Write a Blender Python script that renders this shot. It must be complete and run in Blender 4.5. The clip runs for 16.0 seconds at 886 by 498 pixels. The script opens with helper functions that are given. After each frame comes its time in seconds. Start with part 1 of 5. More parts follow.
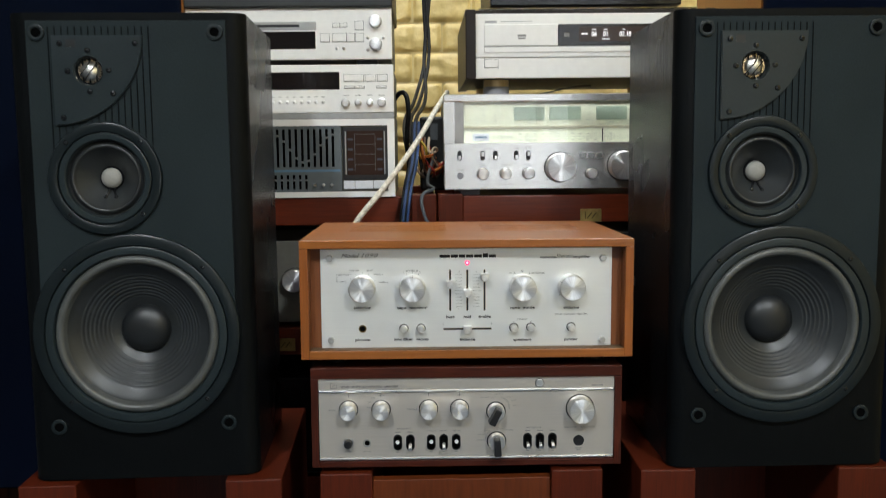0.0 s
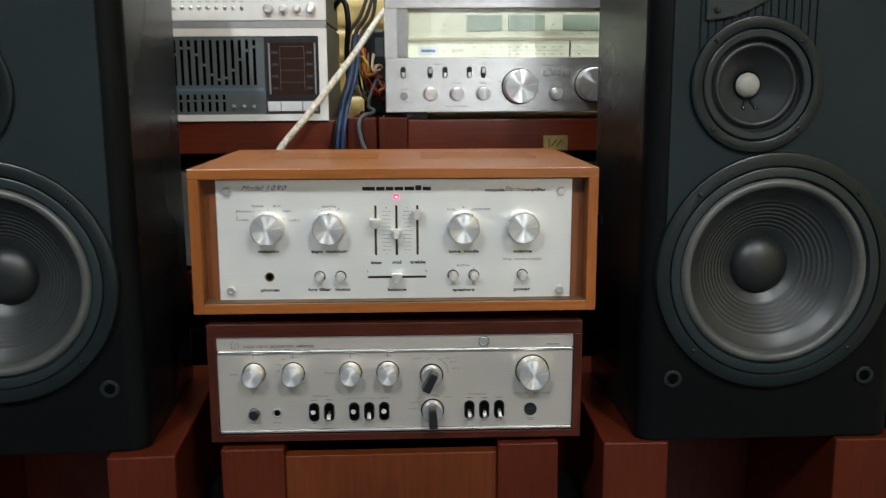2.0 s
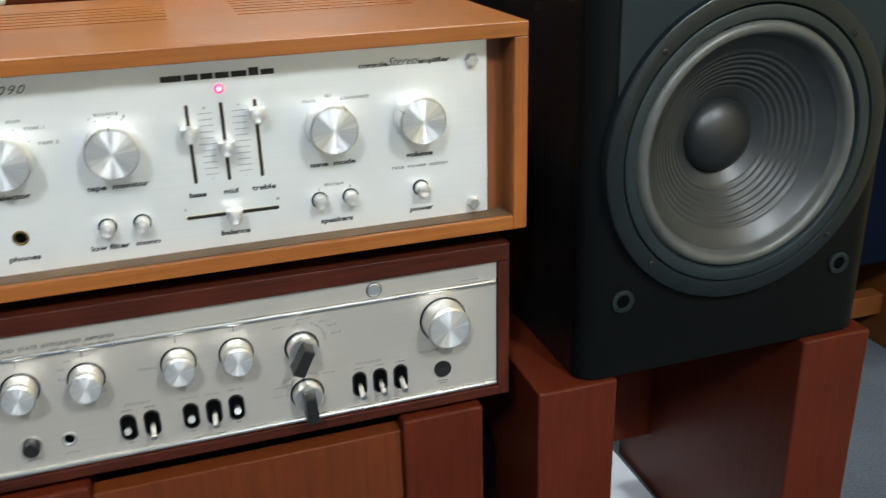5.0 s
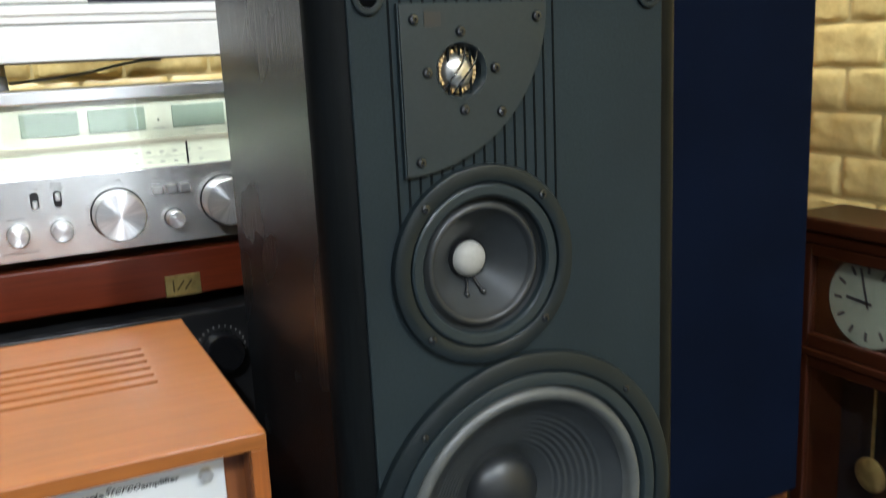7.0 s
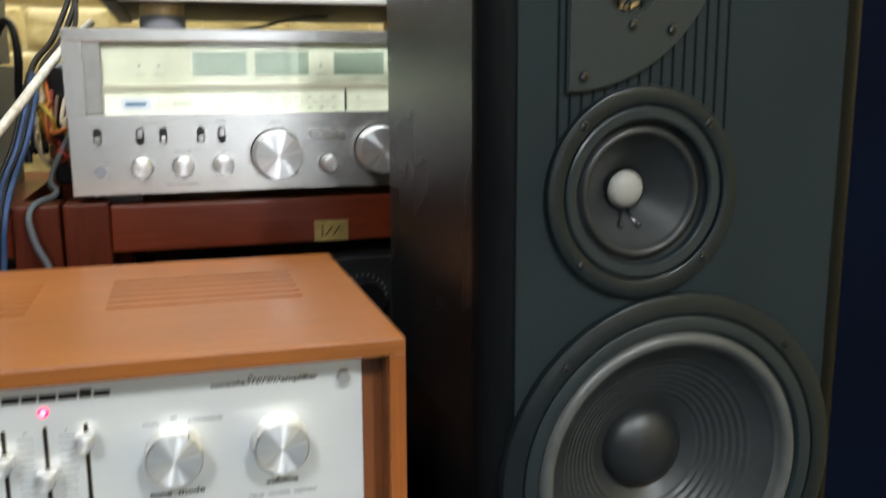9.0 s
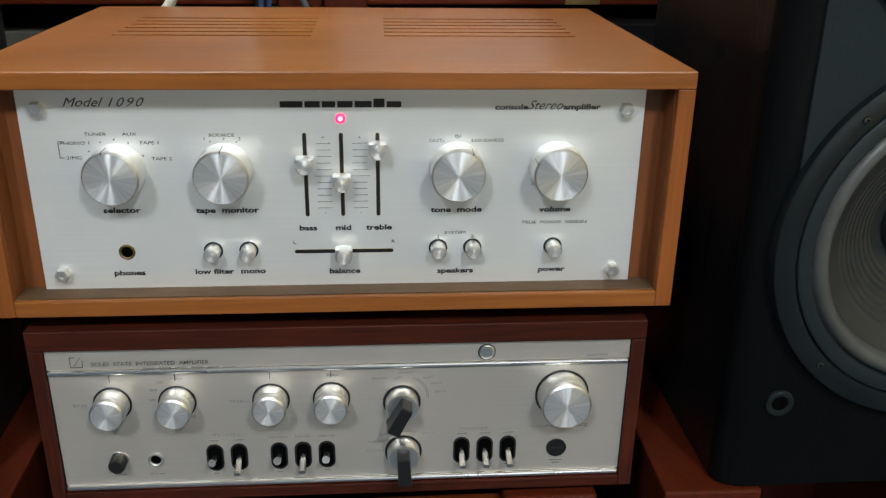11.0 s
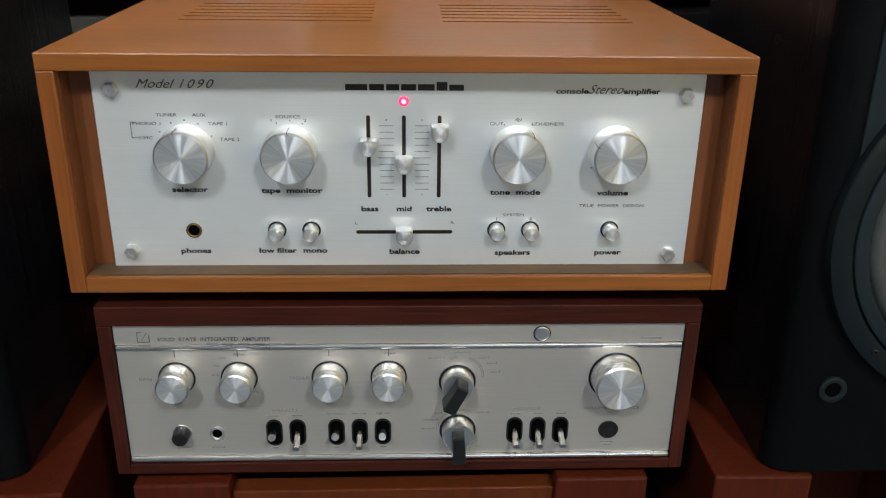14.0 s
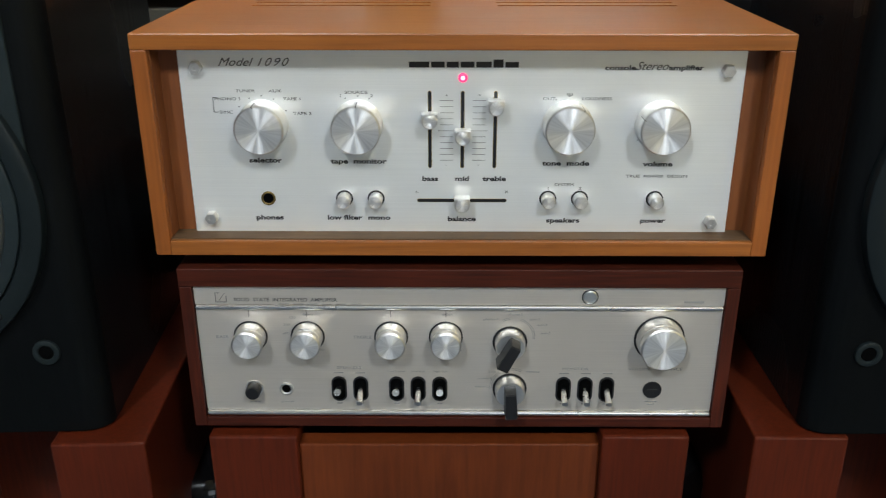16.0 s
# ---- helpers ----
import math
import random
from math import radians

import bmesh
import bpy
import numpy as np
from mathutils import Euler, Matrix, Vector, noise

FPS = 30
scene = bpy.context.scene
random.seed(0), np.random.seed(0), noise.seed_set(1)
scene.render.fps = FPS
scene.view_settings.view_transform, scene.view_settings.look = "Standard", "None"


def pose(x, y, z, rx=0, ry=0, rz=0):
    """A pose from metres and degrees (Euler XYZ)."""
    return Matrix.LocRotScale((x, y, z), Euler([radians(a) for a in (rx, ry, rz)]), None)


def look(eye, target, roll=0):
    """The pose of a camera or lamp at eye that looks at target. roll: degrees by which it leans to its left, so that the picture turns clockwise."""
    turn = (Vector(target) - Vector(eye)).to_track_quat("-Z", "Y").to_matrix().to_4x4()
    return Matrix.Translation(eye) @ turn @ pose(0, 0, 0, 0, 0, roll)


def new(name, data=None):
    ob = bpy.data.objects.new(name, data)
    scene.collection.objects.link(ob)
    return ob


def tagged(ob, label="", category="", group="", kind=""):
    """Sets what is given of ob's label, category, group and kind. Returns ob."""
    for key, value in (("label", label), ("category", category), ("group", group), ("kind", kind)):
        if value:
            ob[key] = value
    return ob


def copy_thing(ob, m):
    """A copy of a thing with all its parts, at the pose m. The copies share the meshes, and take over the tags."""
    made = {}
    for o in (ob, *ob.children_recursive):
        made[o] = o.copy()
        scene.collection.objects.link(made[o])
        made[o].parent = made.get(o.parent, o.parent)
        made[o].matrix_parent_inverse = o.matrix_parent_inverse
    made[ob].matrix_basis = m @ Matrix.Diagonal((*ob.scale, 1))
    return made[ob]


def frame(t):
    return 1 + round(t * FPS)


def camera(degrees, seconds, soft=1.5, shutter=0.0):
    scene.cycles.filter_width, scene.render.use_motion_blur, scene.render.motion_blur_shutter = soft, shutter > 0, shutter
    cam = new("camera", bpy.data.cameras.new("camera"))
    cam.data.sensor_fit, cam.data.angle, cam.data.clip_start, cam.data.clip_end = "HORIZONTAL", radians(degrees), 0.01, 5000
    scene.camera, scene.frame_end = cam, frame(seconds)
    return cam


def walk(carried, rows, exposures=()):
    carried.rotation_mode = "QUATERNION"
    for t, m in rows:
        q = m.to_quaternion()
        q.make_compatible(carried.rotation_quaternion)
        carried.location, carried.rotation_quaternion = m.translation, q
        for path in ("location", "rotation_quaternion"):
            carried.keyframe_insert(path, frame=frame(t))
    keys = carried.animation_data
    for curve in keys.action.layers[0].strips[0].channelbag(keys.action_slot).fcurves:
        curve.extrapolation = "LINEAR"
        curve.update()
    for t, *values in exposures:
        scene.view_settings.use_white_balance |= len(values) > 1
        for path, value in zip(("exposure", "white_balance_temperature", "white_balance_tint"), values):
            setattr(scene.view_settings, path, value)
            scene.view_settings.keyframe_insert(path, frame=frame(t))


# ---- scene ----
cam = camera(53.1, 16.0, soft=1.1, shutter=0.5)
PATH = [
    (0, (-0.061, -0.031, 0.836), (-0.016, 1.957, 0.62), -0.6),
    (0.5, (-0.057, 0.017, 0.812), (-0.001, 1.999, 0.55), -0.6),
    (1, (-0.018, 0.074, 0.804), (0.044, 2.051, 0.506), -0.5),
    (1.5, (0.007, 0.114, 0.809), (0.062, 2.088, 0.496), -0.8),
    (2, (0.014, 0.189, 0.805), (0.094, 2.155, 0.447), -0.4),
    (2.5, (0.036, 0.236, 0.82), (0.129, 2.184, 0.376), 1.9),
    (3, (0.001, 0.272, 0.816), (0.108, 2.189, 0.255), 3.0),
    (3.2, (-0.01, 0.298, 0.793), (0.11, 2.202, 0.191), 2.8),
    (5.3, (-0.038, 0.578, 0.827), (0.594, 2.31, 0.051), -2.4),
    (5.5, (-0.022, 0.581, 0.843), (0.665, 2.303, 0.094), -2.8),
    (6, (0.012, 0.607, 0.871), (0.837, 2.3, 0.196), -2.5),
    (6.5, (0.045, 0.596, 0.931), (0.921, 2.303, 0.365), -2.7),
    (7, (0.104, 0.627, 0.964), (0.948, 2.389, 0.533), -2.8),
    (7.5, (0.137, 0.659, 0.982), (0.91, 2.473, 0.645), -2.9),
    (8, (0.138, 0.656, 0.977), (0.871, 2.496, 0.695), -2.9),
    (8.5, (0.105, 0.643, 0.946), (0.784, 2.5, 0.645), -2.0),
    (9, (0.094, 0.632, 0.885), (0.654, 2.517, 0.517), -0.4),
    (9.5, (0.085, 0.636, 0.851), (0.516, 2.507, 0.29), -0.2),
    (10, (0.043, 0.634, 0.844), (0.344, 2.491, 0.166), -0.5),
    (10.2, (0.027, 0.63, 0.84), (0.279, 2.486, 0.141), -0.0),
    (12.3, (0.026, 0.652, 0.804), (0.119, 2.489, 0.019), 0.3),
    (12.5, (0.023, 0.653, 0.803), (0.123, 2.489, 0.016), 0.4),
    (13, (0.012, 0.651, 0.806), (0.117, 2.485, 0.016), 0.7),
    (13.5, (0.004, 0.643, 0.811), (0.111, 2.475, 0.015), 0.9),
    (14, (0.005, 0.624, 0.82), (0.08, 2.468, 0.049), 0.5),
    (14.5, (-0.005, 0.612, 0.826), (0.053, 2.458, 0.059), 0.5),
    (15, (0.0, 0.595, 0.828), (0.023, 2.437, 0.048), 0.0),
    (15.5, (-0.003, 0.582, 0.822), (0.019, 2.424, 0.041), -0.2),
    (16, (-0.008, 0.571, 0.816), (-0.024, 2.415, 0.042), -0.3),
]
EXPOSURES = [
    (0, 0.26, 6420, 10), (1, 0.3, 6430, 10), (2, 0.26, 6440, 10), (2.5, 0.42, 6440, 10), (3.2, 0.54, 6450, 10), (5.5, 0.8, 6230, 8),
    (6, 0.85, 6200, 8), (6.5, 1.1, 6150, 9), (7, 0.95, 6080, 10), (7.5, 0.65, 6080, 10), (8, 0.47, 6080, 10), (8.5, 0.52, 6250, 10),
    (9, 0.6, 6420, 10), (9.5, 0.62, 6420, 10), (10, 0.39, 6420, 10), (12.5, 0.15, 6250, 10), (14.5, 0.13, 6280, 10), (16, 0.31, 6300, 10),
]
walk(cam, [(t, look(eye, target, roll)) for t, eye, target, roll in PATH], EXPOSURES)

# ---- light ----
world = bpy.data.worlds.new("world")
scene.world = world
world.use_nodes = True
wn = world.node_tree.nodes
sky = wn.new("ShaderNodeTexSky")
sky.sky_type, sky.sun_disc = "NISHITA", False
sky.sun_elevation, sky.sun_rotation = radians(40), radians(200)
wn["Background"].inputs["Strength"].default_value = 0.1
world.node_tree.links.new(sky.outputs[0], wn["Background"].inputs["Color"])


def area_lamp(name, m, w, h, watts, colour):
    d = bpy.data.lights.new(name, "AREA")
    d.shape, d.size, d.size_y, d.energy, d.color = "RECTANGLE", w, h, watts, colour
    ob = new(name, d)
    ob.matrix_world = m
    return ob


TUBES = [(-0.85, -0.95), (0.85, -0.95), (-0.4, 1.75), (0.4, 1.75)]
CEILING = 2.65
TUBE_WATTS = {-0.95: 56, 1.75: 14}
for tx, ty in TUBES:
    area_lamp("tube_lamp", pose(tx, ty, CEILING - 0.085, 0, 0, 90), 0.58, 0.11, TUBE_WATTS[ty], (0.905, 0.97, 1.0))
# daylight in the shop window behind the camera
area_lamp("window_lamp", pose(0.85, -3.42, 1.15, -90, 0, 0) @ pose(0, 0, 0, 180, 0, 0), 1.3, 1.9, 2, (0.93, 0.97, 1.0))


# ---- materials ----
def material(name, base, rough=0.5, metal=0.0, grain=None, bump=0.0, vary=0.0, scale=(1, 1, 1), size=40.0, spec=0.5,
             aniso=0.0, tangent="", coat=0.0, island=0.0, stain=0.0, stain_size=3.0, detail=6.0, sheen=0.0, turn=0.0):
    """A Principled surface whose colour drifts to `grain` with a stretched noise, with broad stains and a fine relief."""
    m = bpy.data.materials.new(name)
    m.use_nodes = True
    nodes, link = m.node_tree.nodes, m.node_tree.links.new
    p = nodes["Principled BSDF"]
    p.inputs["Roughness"].default_value = rough
    p.inputs["Metallic"].default_value = metal
    p.inputs["Specular IOR Level"].default_value = spec
    p.inputs["Coat Weight"].default_value = coat
    p.inputs["Coat Roughness"].default_value = 0.15
    p.inputs["Sheen Weight"].default_value = sheen
    co = nodes.new("ShaderNodeTexCoord")
    mp = nodes.new("ShaderNodeMapping")
    mp.inputs["Scale"].default_value = scale
    link(co.outputs["Object"], mp.inputs["Vector"])
    fine = nodes.new("ShaderNodeTexNoise")
    fine.inputs["Scale"].default_value, fine.inputs["Detail"].default_value = size, detail
    fine.inputs["Roughness"].default_value = 0.62
    link(mp.outputs[0], fine.inputs["Vector"])
    ramp = nodes.new("ShaderNodeMapRange")
    ramp.inputs["From Min"].default_value, ramp.inputs["From Max"].default_value = 0.32, 0.68
    link(fine.outputs["Fac"], ramp.inputs["Value"])
    mix = nodes.new("ShaderNodeMix")
    mix.data_type = "RGBA"
    mix.inputs["A"].default_value = (*base, 1)
    mix.inputs["B"].default_value = (*(grain or tuple(c * 0.86 for c in base)), 1)
    link(ramp.outputs[0], mix.inputs["Factor"])
    out = mix.outputs["Result"]
    broad = nodes.new("ShaderNodeTexNoise")
    broad.inputs["Scale"].default_value, broad.inputs["Detail"].default_value = stain_size, 3
    link(co.outputs["Object"], broad.inputs["Vector"])
    if stain:
        hs = nodes.new("ShaderNodeHueSaturation")
        mr = nodes.new("ShaderNodeMapRange")
        mr.inputs["From Min"].default_value, mr.inputs["From Max"].default_value = 0.3, 0.7
        mr.inputs["To Min"].default_value, mr.inputs["To Max"].default_value = 1 - stain, 1 + stain
        link(broad.outputs["Fac"], mr.inputs["Value"])
        link(mr.outputs[0], hs.inputs["Value"])
        link(out, hs.inputs["Color"])
        out = hs.outputs[0]
    if island:
        info = nodes.new("ShaderNodeObjectInfo")
        hs2 = nodes.new("ShaderNodeHueSaturation")
        mr2 = nodes.new("ShaderNodeMapRange")
        mr2.inputs["To Min"].default_value, mr2.inputs["To Max"].default_value = 1 - island, 1 + island
        link(info.outputs["Random"], mr2.inputs["Value"])
        link(mr2.outputs[0], hs2.inputs["Value"])
        link(out, hs2.inputs["Color"])
        out = hs2.outputs[0]
    link(out, p.inputs["Base Color"])
    if vary:
        rr = nodes.new("ShaderNodeMapRange")
        rr.inputs["To Min"].default_value, rr.inputs["To Max"].default_value = max(rough - vary, 0.03), rough + vary
        link(broad.outputs["Fac"], rr.inputs["Value"])
        link(rr.outputs[0], p.inputs["Roughness"])
    if bump:
        b = nodes.new("ShaderNodeBump")
        b.inputs["Strength"].default_value, b.inputs["Distance"].default_value = 1.0, bump
        link(fine.outputs["Fac"], b.inputs["Height"])
        link(b.outputs[0], p.inputs["Normal"])
    if aniso:
        p.inputs["Anisotropic"].default_value = aniso
        p.inputs["Anisotropic Rotation"].default_value = turn
        t = nodes.new("ShaderNodeTangent")
        t.direction_type, t.axis = "RADIAL", tangent
        link(t.outputs[0], p.inputs["Tangent"])
    return m


def spun(name):
    """Face-turned aluminium: fine turning rings, and lamp highlights painted as streaks that change with the angle
    alone.
    """
    m = material(name, (0.9, 0.89, 0.87), 0.34, 0.78, size=350, aniso=0.92, tangent="Y", turn=0.25)
    nodes, link = m.node_tree.nodes, m.node_tree.links.new
    p = nodes["Principled BSDF"]
    co = nodes.new("ShaderNodeTexCoord")
    mid = nodes.new("ShaderNodeVectorMath")
    mid.operation = "SUBTRACT"
    mid.inputs[1].default_value = (0.5, 0.5, 0.5)
    flat = nodes.new("ShaderNodeVectorMath")
    flat.operation = "MULTIPLY"
    flat.inputs[1].default_value = (1, 0, 1)
    unit = nodes.new("ShaderNodeVectorMath")
    unit.operation = "NORMALIZE"
    link(co.outputs["Generated"], mid.inputs[0])
    link(mid.outputs[0], flat.inputs[0])
    link(flat.outputs[0], unit.inputs[0])
    # bright and dim streaks of the lamps' highlight, put into the base colour
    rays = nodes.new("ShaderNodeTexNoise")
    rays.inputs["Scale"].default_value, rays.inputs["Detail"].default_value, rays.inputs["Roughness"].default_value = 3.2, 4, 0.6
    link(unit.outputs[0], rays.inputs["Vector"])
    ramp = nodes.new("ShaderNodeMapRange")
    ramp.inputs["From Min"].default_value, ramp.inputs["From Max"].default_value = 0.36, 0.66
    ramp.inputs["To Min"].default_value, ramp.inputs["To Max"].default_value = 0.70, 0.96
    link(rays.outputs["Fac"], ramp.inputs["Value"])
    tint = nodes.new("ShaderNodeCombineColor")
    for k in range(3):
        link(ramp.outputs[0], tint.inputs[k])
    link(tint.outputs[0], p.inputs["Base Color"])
    dist = nodes.new("ShaderNodeVectorMath")
    dist.operation = "LENGTH"
    link(flat.outputs[0], dist.inputs[0])
    rings = nodes.new("ShaderNodeMath")
    rings.operation = "SINE"
    scale = nodes.new("ShaderNodeMath")
    scale.operation = "MULTIPLY"
    scale.inputs[1].default_value = 260
    link(dist.outputs["Value"], scale.inputs[0])
    link(scale.outputs[0], rings.inputs[0])
    bump = nodes.new("ShaderNodeBump")
    bump.inputs["Distance"].default_value, bump.inputs["Strength"].default_value = 0.00002, 1.0
    link(rings.outputs[0], bump.inputs["Height"])
    link(bump.outputs[0], p.inputs["Normal"])
    return m


def glowing(name, colour, strength, base=(0.02, 0.02, 0.02)):
    m = material(name, base, 0.3)
    p = m.node_tree.nodes["Principled BSDF"]
    p.inputs["Emission Color"].default_value = (*colour, 1)
    p.inputs["Emission Strength"].default_value = strength
    return m


def glass(name, tint=(1, 1, 1), rough=0.0):
    m = material(name, tint, rough)
    p = m.node_tree.nodes["Principled BSDF"]
    p.inputs["Transmission Weight"].default_value, p.inputs["IOR"].default_value = 1.0, 1.45
    return m


TEAK = material("oiled_teak", (0.290, 0.097, 0.0190), 0.33, grain=(0.205, 0.064, 0.0122), bump=0.00012, scale=(2, 60, 60), size=5, stain=0.15, stain_size=7, vary=0.1, spec=0.4)
TEAK_UP = material("oiled_teak_upright", (0.268, 0.080, 0.0145), 0.38, grain=(0.190, 0.054, 0.0095), bump=0.00012, scale=(60, 60, 2), size=5, stain=0.16, stain_size=7, vary=0.1, spec=0.4)
# teak with the shade inside the case mouth put into its colour
TEAK_IN = material("shaded_teak_lining", (0.175, 0.053, 0.0110), 0.5, grain=(0.128, 0.036, 0.0075), bump=0.0001, scale=(60, 60, 3), size=5, stain=0.15, stain_size=9)
LEDGE_BROWN = material("dark_teak_ledge", (0.100, 0.054, 0.021), 0.7, grain=(0.075, 0.038, 0.014), scale=(6, 30, 30), size=8, stain=0.25, stain_size=20)
ROSE = material("dark_rosewood", (0.066, 0.0125, 0.0056), 0.4, grain=(0.024, 0.0060, 0.0038), bump=0.0001, scale=(2.5, 70, 70), size=6, stain=0.2, stain_size=8, vary=0.1, spec=0.2)
ROSE_UP = material("dark_rosewood_upright", (0.066, 0.0125, 0.0056), 0.4, grain=(0.024, 0.0060, 0.0038), bump=0.0001, scale=(70, 70, 2.5), size=6, stain=0.2, stain_size=8, vary=0.1, spec=0.2)
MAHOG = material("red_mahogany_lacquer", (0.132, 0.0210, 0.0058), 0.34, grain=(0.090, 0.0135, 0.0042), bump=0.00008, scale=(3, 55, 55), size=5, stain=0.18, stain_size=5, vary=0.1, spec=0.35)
# upright grain, and darker than the rails: weaker light put into the colour
MAHOG_UP = material("red_mahogany_upright_shaded", (0.082, 0.0125, 0.0036), 0.38, grain=(0.050, 0.0080, 0.0028), bump=0.00008, scale=(55, 55, 3), size=5, stain=0.18, stain_size=5, vary=0.1, spec=0.24)
PANEL = material("chestnut_panel", (0.118, 0.0262, 0.0062), 0.36, grain=(0.082, 0.0175, 0.0046), bump=0.00008, scale=(40, 40, 3), size=5, stain=0.2, stain_size=5, vary=0.1, spec=0.3)
OAK = material("orange_walnut_veneer", (0.125, 0.041, 0.0095), 0.4, grain=(0.085, 0.026, 0.0065), bump=0.0001, scale=(45, 45, 3), size=5, stain=0.12, stain_size=4, vary=0.1, spec=0.3)
CLOCKWOOD = material("varnished_clock_wood", (0.034, 0.0088, 0.0030), 0.3, grain=(0.025, 0.0065, 0.003), bump=0.0001, scale=(45, 45, 4), size=5, stain=0.15, stain_size=6, spec=0.3)
BRUSHED = material("brushed_aluminium", (0.925, 0.93, 0.915), 0.38, 0.55, grain=(0.875, 0.88, 0.868), bump=0.00002, scale=(1.0, 1, 260), size=8, stain=0.04, stain_size=12, vary=0.07, aniso=0.85, tangent="Z")
SATIN = material("champagne_aluminium", (0.660, 0.612, 0.555), 0.38, 0.62, grain=(0.592, 0.548, 0.495), bump=0.00002, scale=(1.2, 1, 220), size=9, stain=0.05, stain_size=9, vary=0.06, aniso=0.8, tangent="Z")
POLISHED = material("polished_brushed_steel", (0.78, 0.775, 0.76), 0.24, 0.80, grain=(0.67, 0.665, 0.65), bump=0.00003, scale=(1.2, 1, 140), size=9, stain=0.04, stain_size=7, vary=0.05, aniso=0.5, tangent="Z")
SPUN = spun("spun_aluminium")
TURNED = material("turned_aluminium_side", (0.86, 0.855, 0.84), 0.36, 1.0, grain=(0.74, 0.735, 0.72), bump=0.00001, scale=(1, 300, 1), size=6)
CHROME = material("bright_chrome", (0.88, 0.875, 0.86), 0.28, 1.0, vary=0.05)
SILVER = material("silver_painted_metal", (0.89, 0.88, 0.85), 0.34, 0.08, grain=(0.84, 0.83, 0.80), size=60, stain=0.03, vary=0.08)
SILVER_DIM = material("grey_silver_metal", (0.40, 0.40, 0.39), 0.42, 0.5, size=60, stain=0.05, vary=0.08)
CASE_GREY = material("olive_grey_case", (0.17, 0.165, 0.14), 0.5, 0.2, size=80, stain=0.1, bump=0.00004)
BLACKMETAL = material("black_painted_metal", (0.012, 0.012, 0.013), 0.42, 0.0, size=90, stain=0.2, bump=0.00003)
BLACK = material("black_plastic", (0.010, 0.010, 0.011), 0.35, size=60, stain=0.15, vary=0.1)
LEVER = material("dark_grey_lever", (0.055, 0.055, 0.054), 0.35, 0.5, size=80, stain=0.1)
GLOSS = material("glossy_black", (0.008, 0.008, 0.009), 0.12, size=40, vary=0.06)
INK = material("black_ink", (0.015, 0.015, 0.016), 0.6)
INK_GREY = material("worn_grey_ink", (0.27, 0.262, 0.25), 0.6)
ASH = material("black_ash_vinyl", (0.0070, 0.0088, 0.0100), 0.27, grain=(0.0012, 0.0015, 0.0018), bump=0.0010, scale=(60, 60, 1.0), size=4, stain=0.15, stain_size=5, vary=0.03, spec=0.42)
FRAME_BLACK = material("satin_black_edge", (0.0036, 0.0044, 0.0048), 0.42, grain=(0.0020, 0.0024, 0.0028), bump=0.00012, scale=(60, 60, 3), size=8, stain=0.2, stain_size=6, vary=0.1, spec=0.09)
BAFFLE = material("charcoal_baffle", (0.0132, 0.0196, 0.0218), 0.66, grain=(0.0098, 0.0150, 0.0168), bump=0.00012, size=420, stain=0.16, stain_size=6, detail=3, spec=0.15)
PLATE = material("charcoal_plastic_plate", (0.0145, 0.0212, 0.0238), 0.36, grain=(0.0122, 0.0180, 0.0202), bump=0.00004, size=300, stain=0.10, stain_size=12, vary=0.06, spec=0.32)
RINGB = material("black_frame_ring", (0.0078, 0.0116, 0.0130), 0.32, size=150, bump=0.00003, stain=0.15, stain_size=9, vary=0.08, spec=0.28)
RUBBER = material("grey_rubber_surround", (0.070, 0.073, 0.069), 0.40, grain=(0.054, 0.056, 0.053), size=90, stain=0.2, stain_size=14, vary=0.1)
RUBBER_DK = material("dark_rubber_surround", (0.014, 0.0155, 0.016), 0.4, size=90, stain=0.15, stain_size=16)
CONE = material("coated_paper_cone", (0.0225, 0.0252, 0.0262), 0.40, grain=(0.0170, 0.0190, 0.0198), size=120, bump=0.00012, stain=0.18, stain_size=12, vary=0.08)
DUSTCAP = material("dark_dust_cap", (0.0105, 0.0118, 0.0128), 0.42, size=200, bump=0.0001, stain=0.1, stain_size=20)
DOMEGREY = material("pale_grey_cap", (0.27, 0.26, 0.235), 0.6, grain=(0.23, 0.22, 0.20), size=260, bump=0.0001, stain=0.08, stain_size=30)
DOMEMETAL = material("titanium_dome", (0.85, 0.81, 0.75), 0.34, 1.0, size=200, stain=0.1, stain_size=60)
GOLDRING = material("pale_gold_ring", (0.75, 0.60, 0.42), 0.3, 1.0, size=300)
SCREW = material("black_screw", (0.010, 0.011, 0.012), 0.16, 0.0, size=300, spec=0.55)
BRASS = material("brass", (0.62, 0.46, 0.17), 0.34, 0.9, grain=(0.45, 0.32, 0.11), size=120, stain=0.2, stain_size=40, vary=0.1)
DARKBRASS = material("dark_stamped_brass", (0.16, 0.11, 0.035), 0.5, 0.7, size=120)
BRONZE = material("bronze_foot", (0.75, 0.56, 0.29), 0.4, 0.35, scale=(60, 60, 1), size=5, stain=0.1)
GREYRUB = material("grey_rubber_base", (0.30, 0.30, 0.33), 0.55, size=80)
BLUECLOTH = material("dark_blue_grille_cloth", (0.0022, 0.0047, 0.0140), 0.95, grain=(0.0016, 0.0034, 0.0102), bump=0.0002, size=700, detail=2, stain=0.18, stain_size=5, spec=0.06)
BRICK = material("cream_foam_brick", (0.76, 0.585, 0.235), 0.34, grain=(0.62, 0.455, 0.165), bump=0.0016, size=55, stain=0.14, stain_size=7, island=0.06, vary=0.1, detail=5)
JOINT = material("cream_foam_joint", (0.66, 0.51, 0.215), 0.5, size=40, stain=0.1)
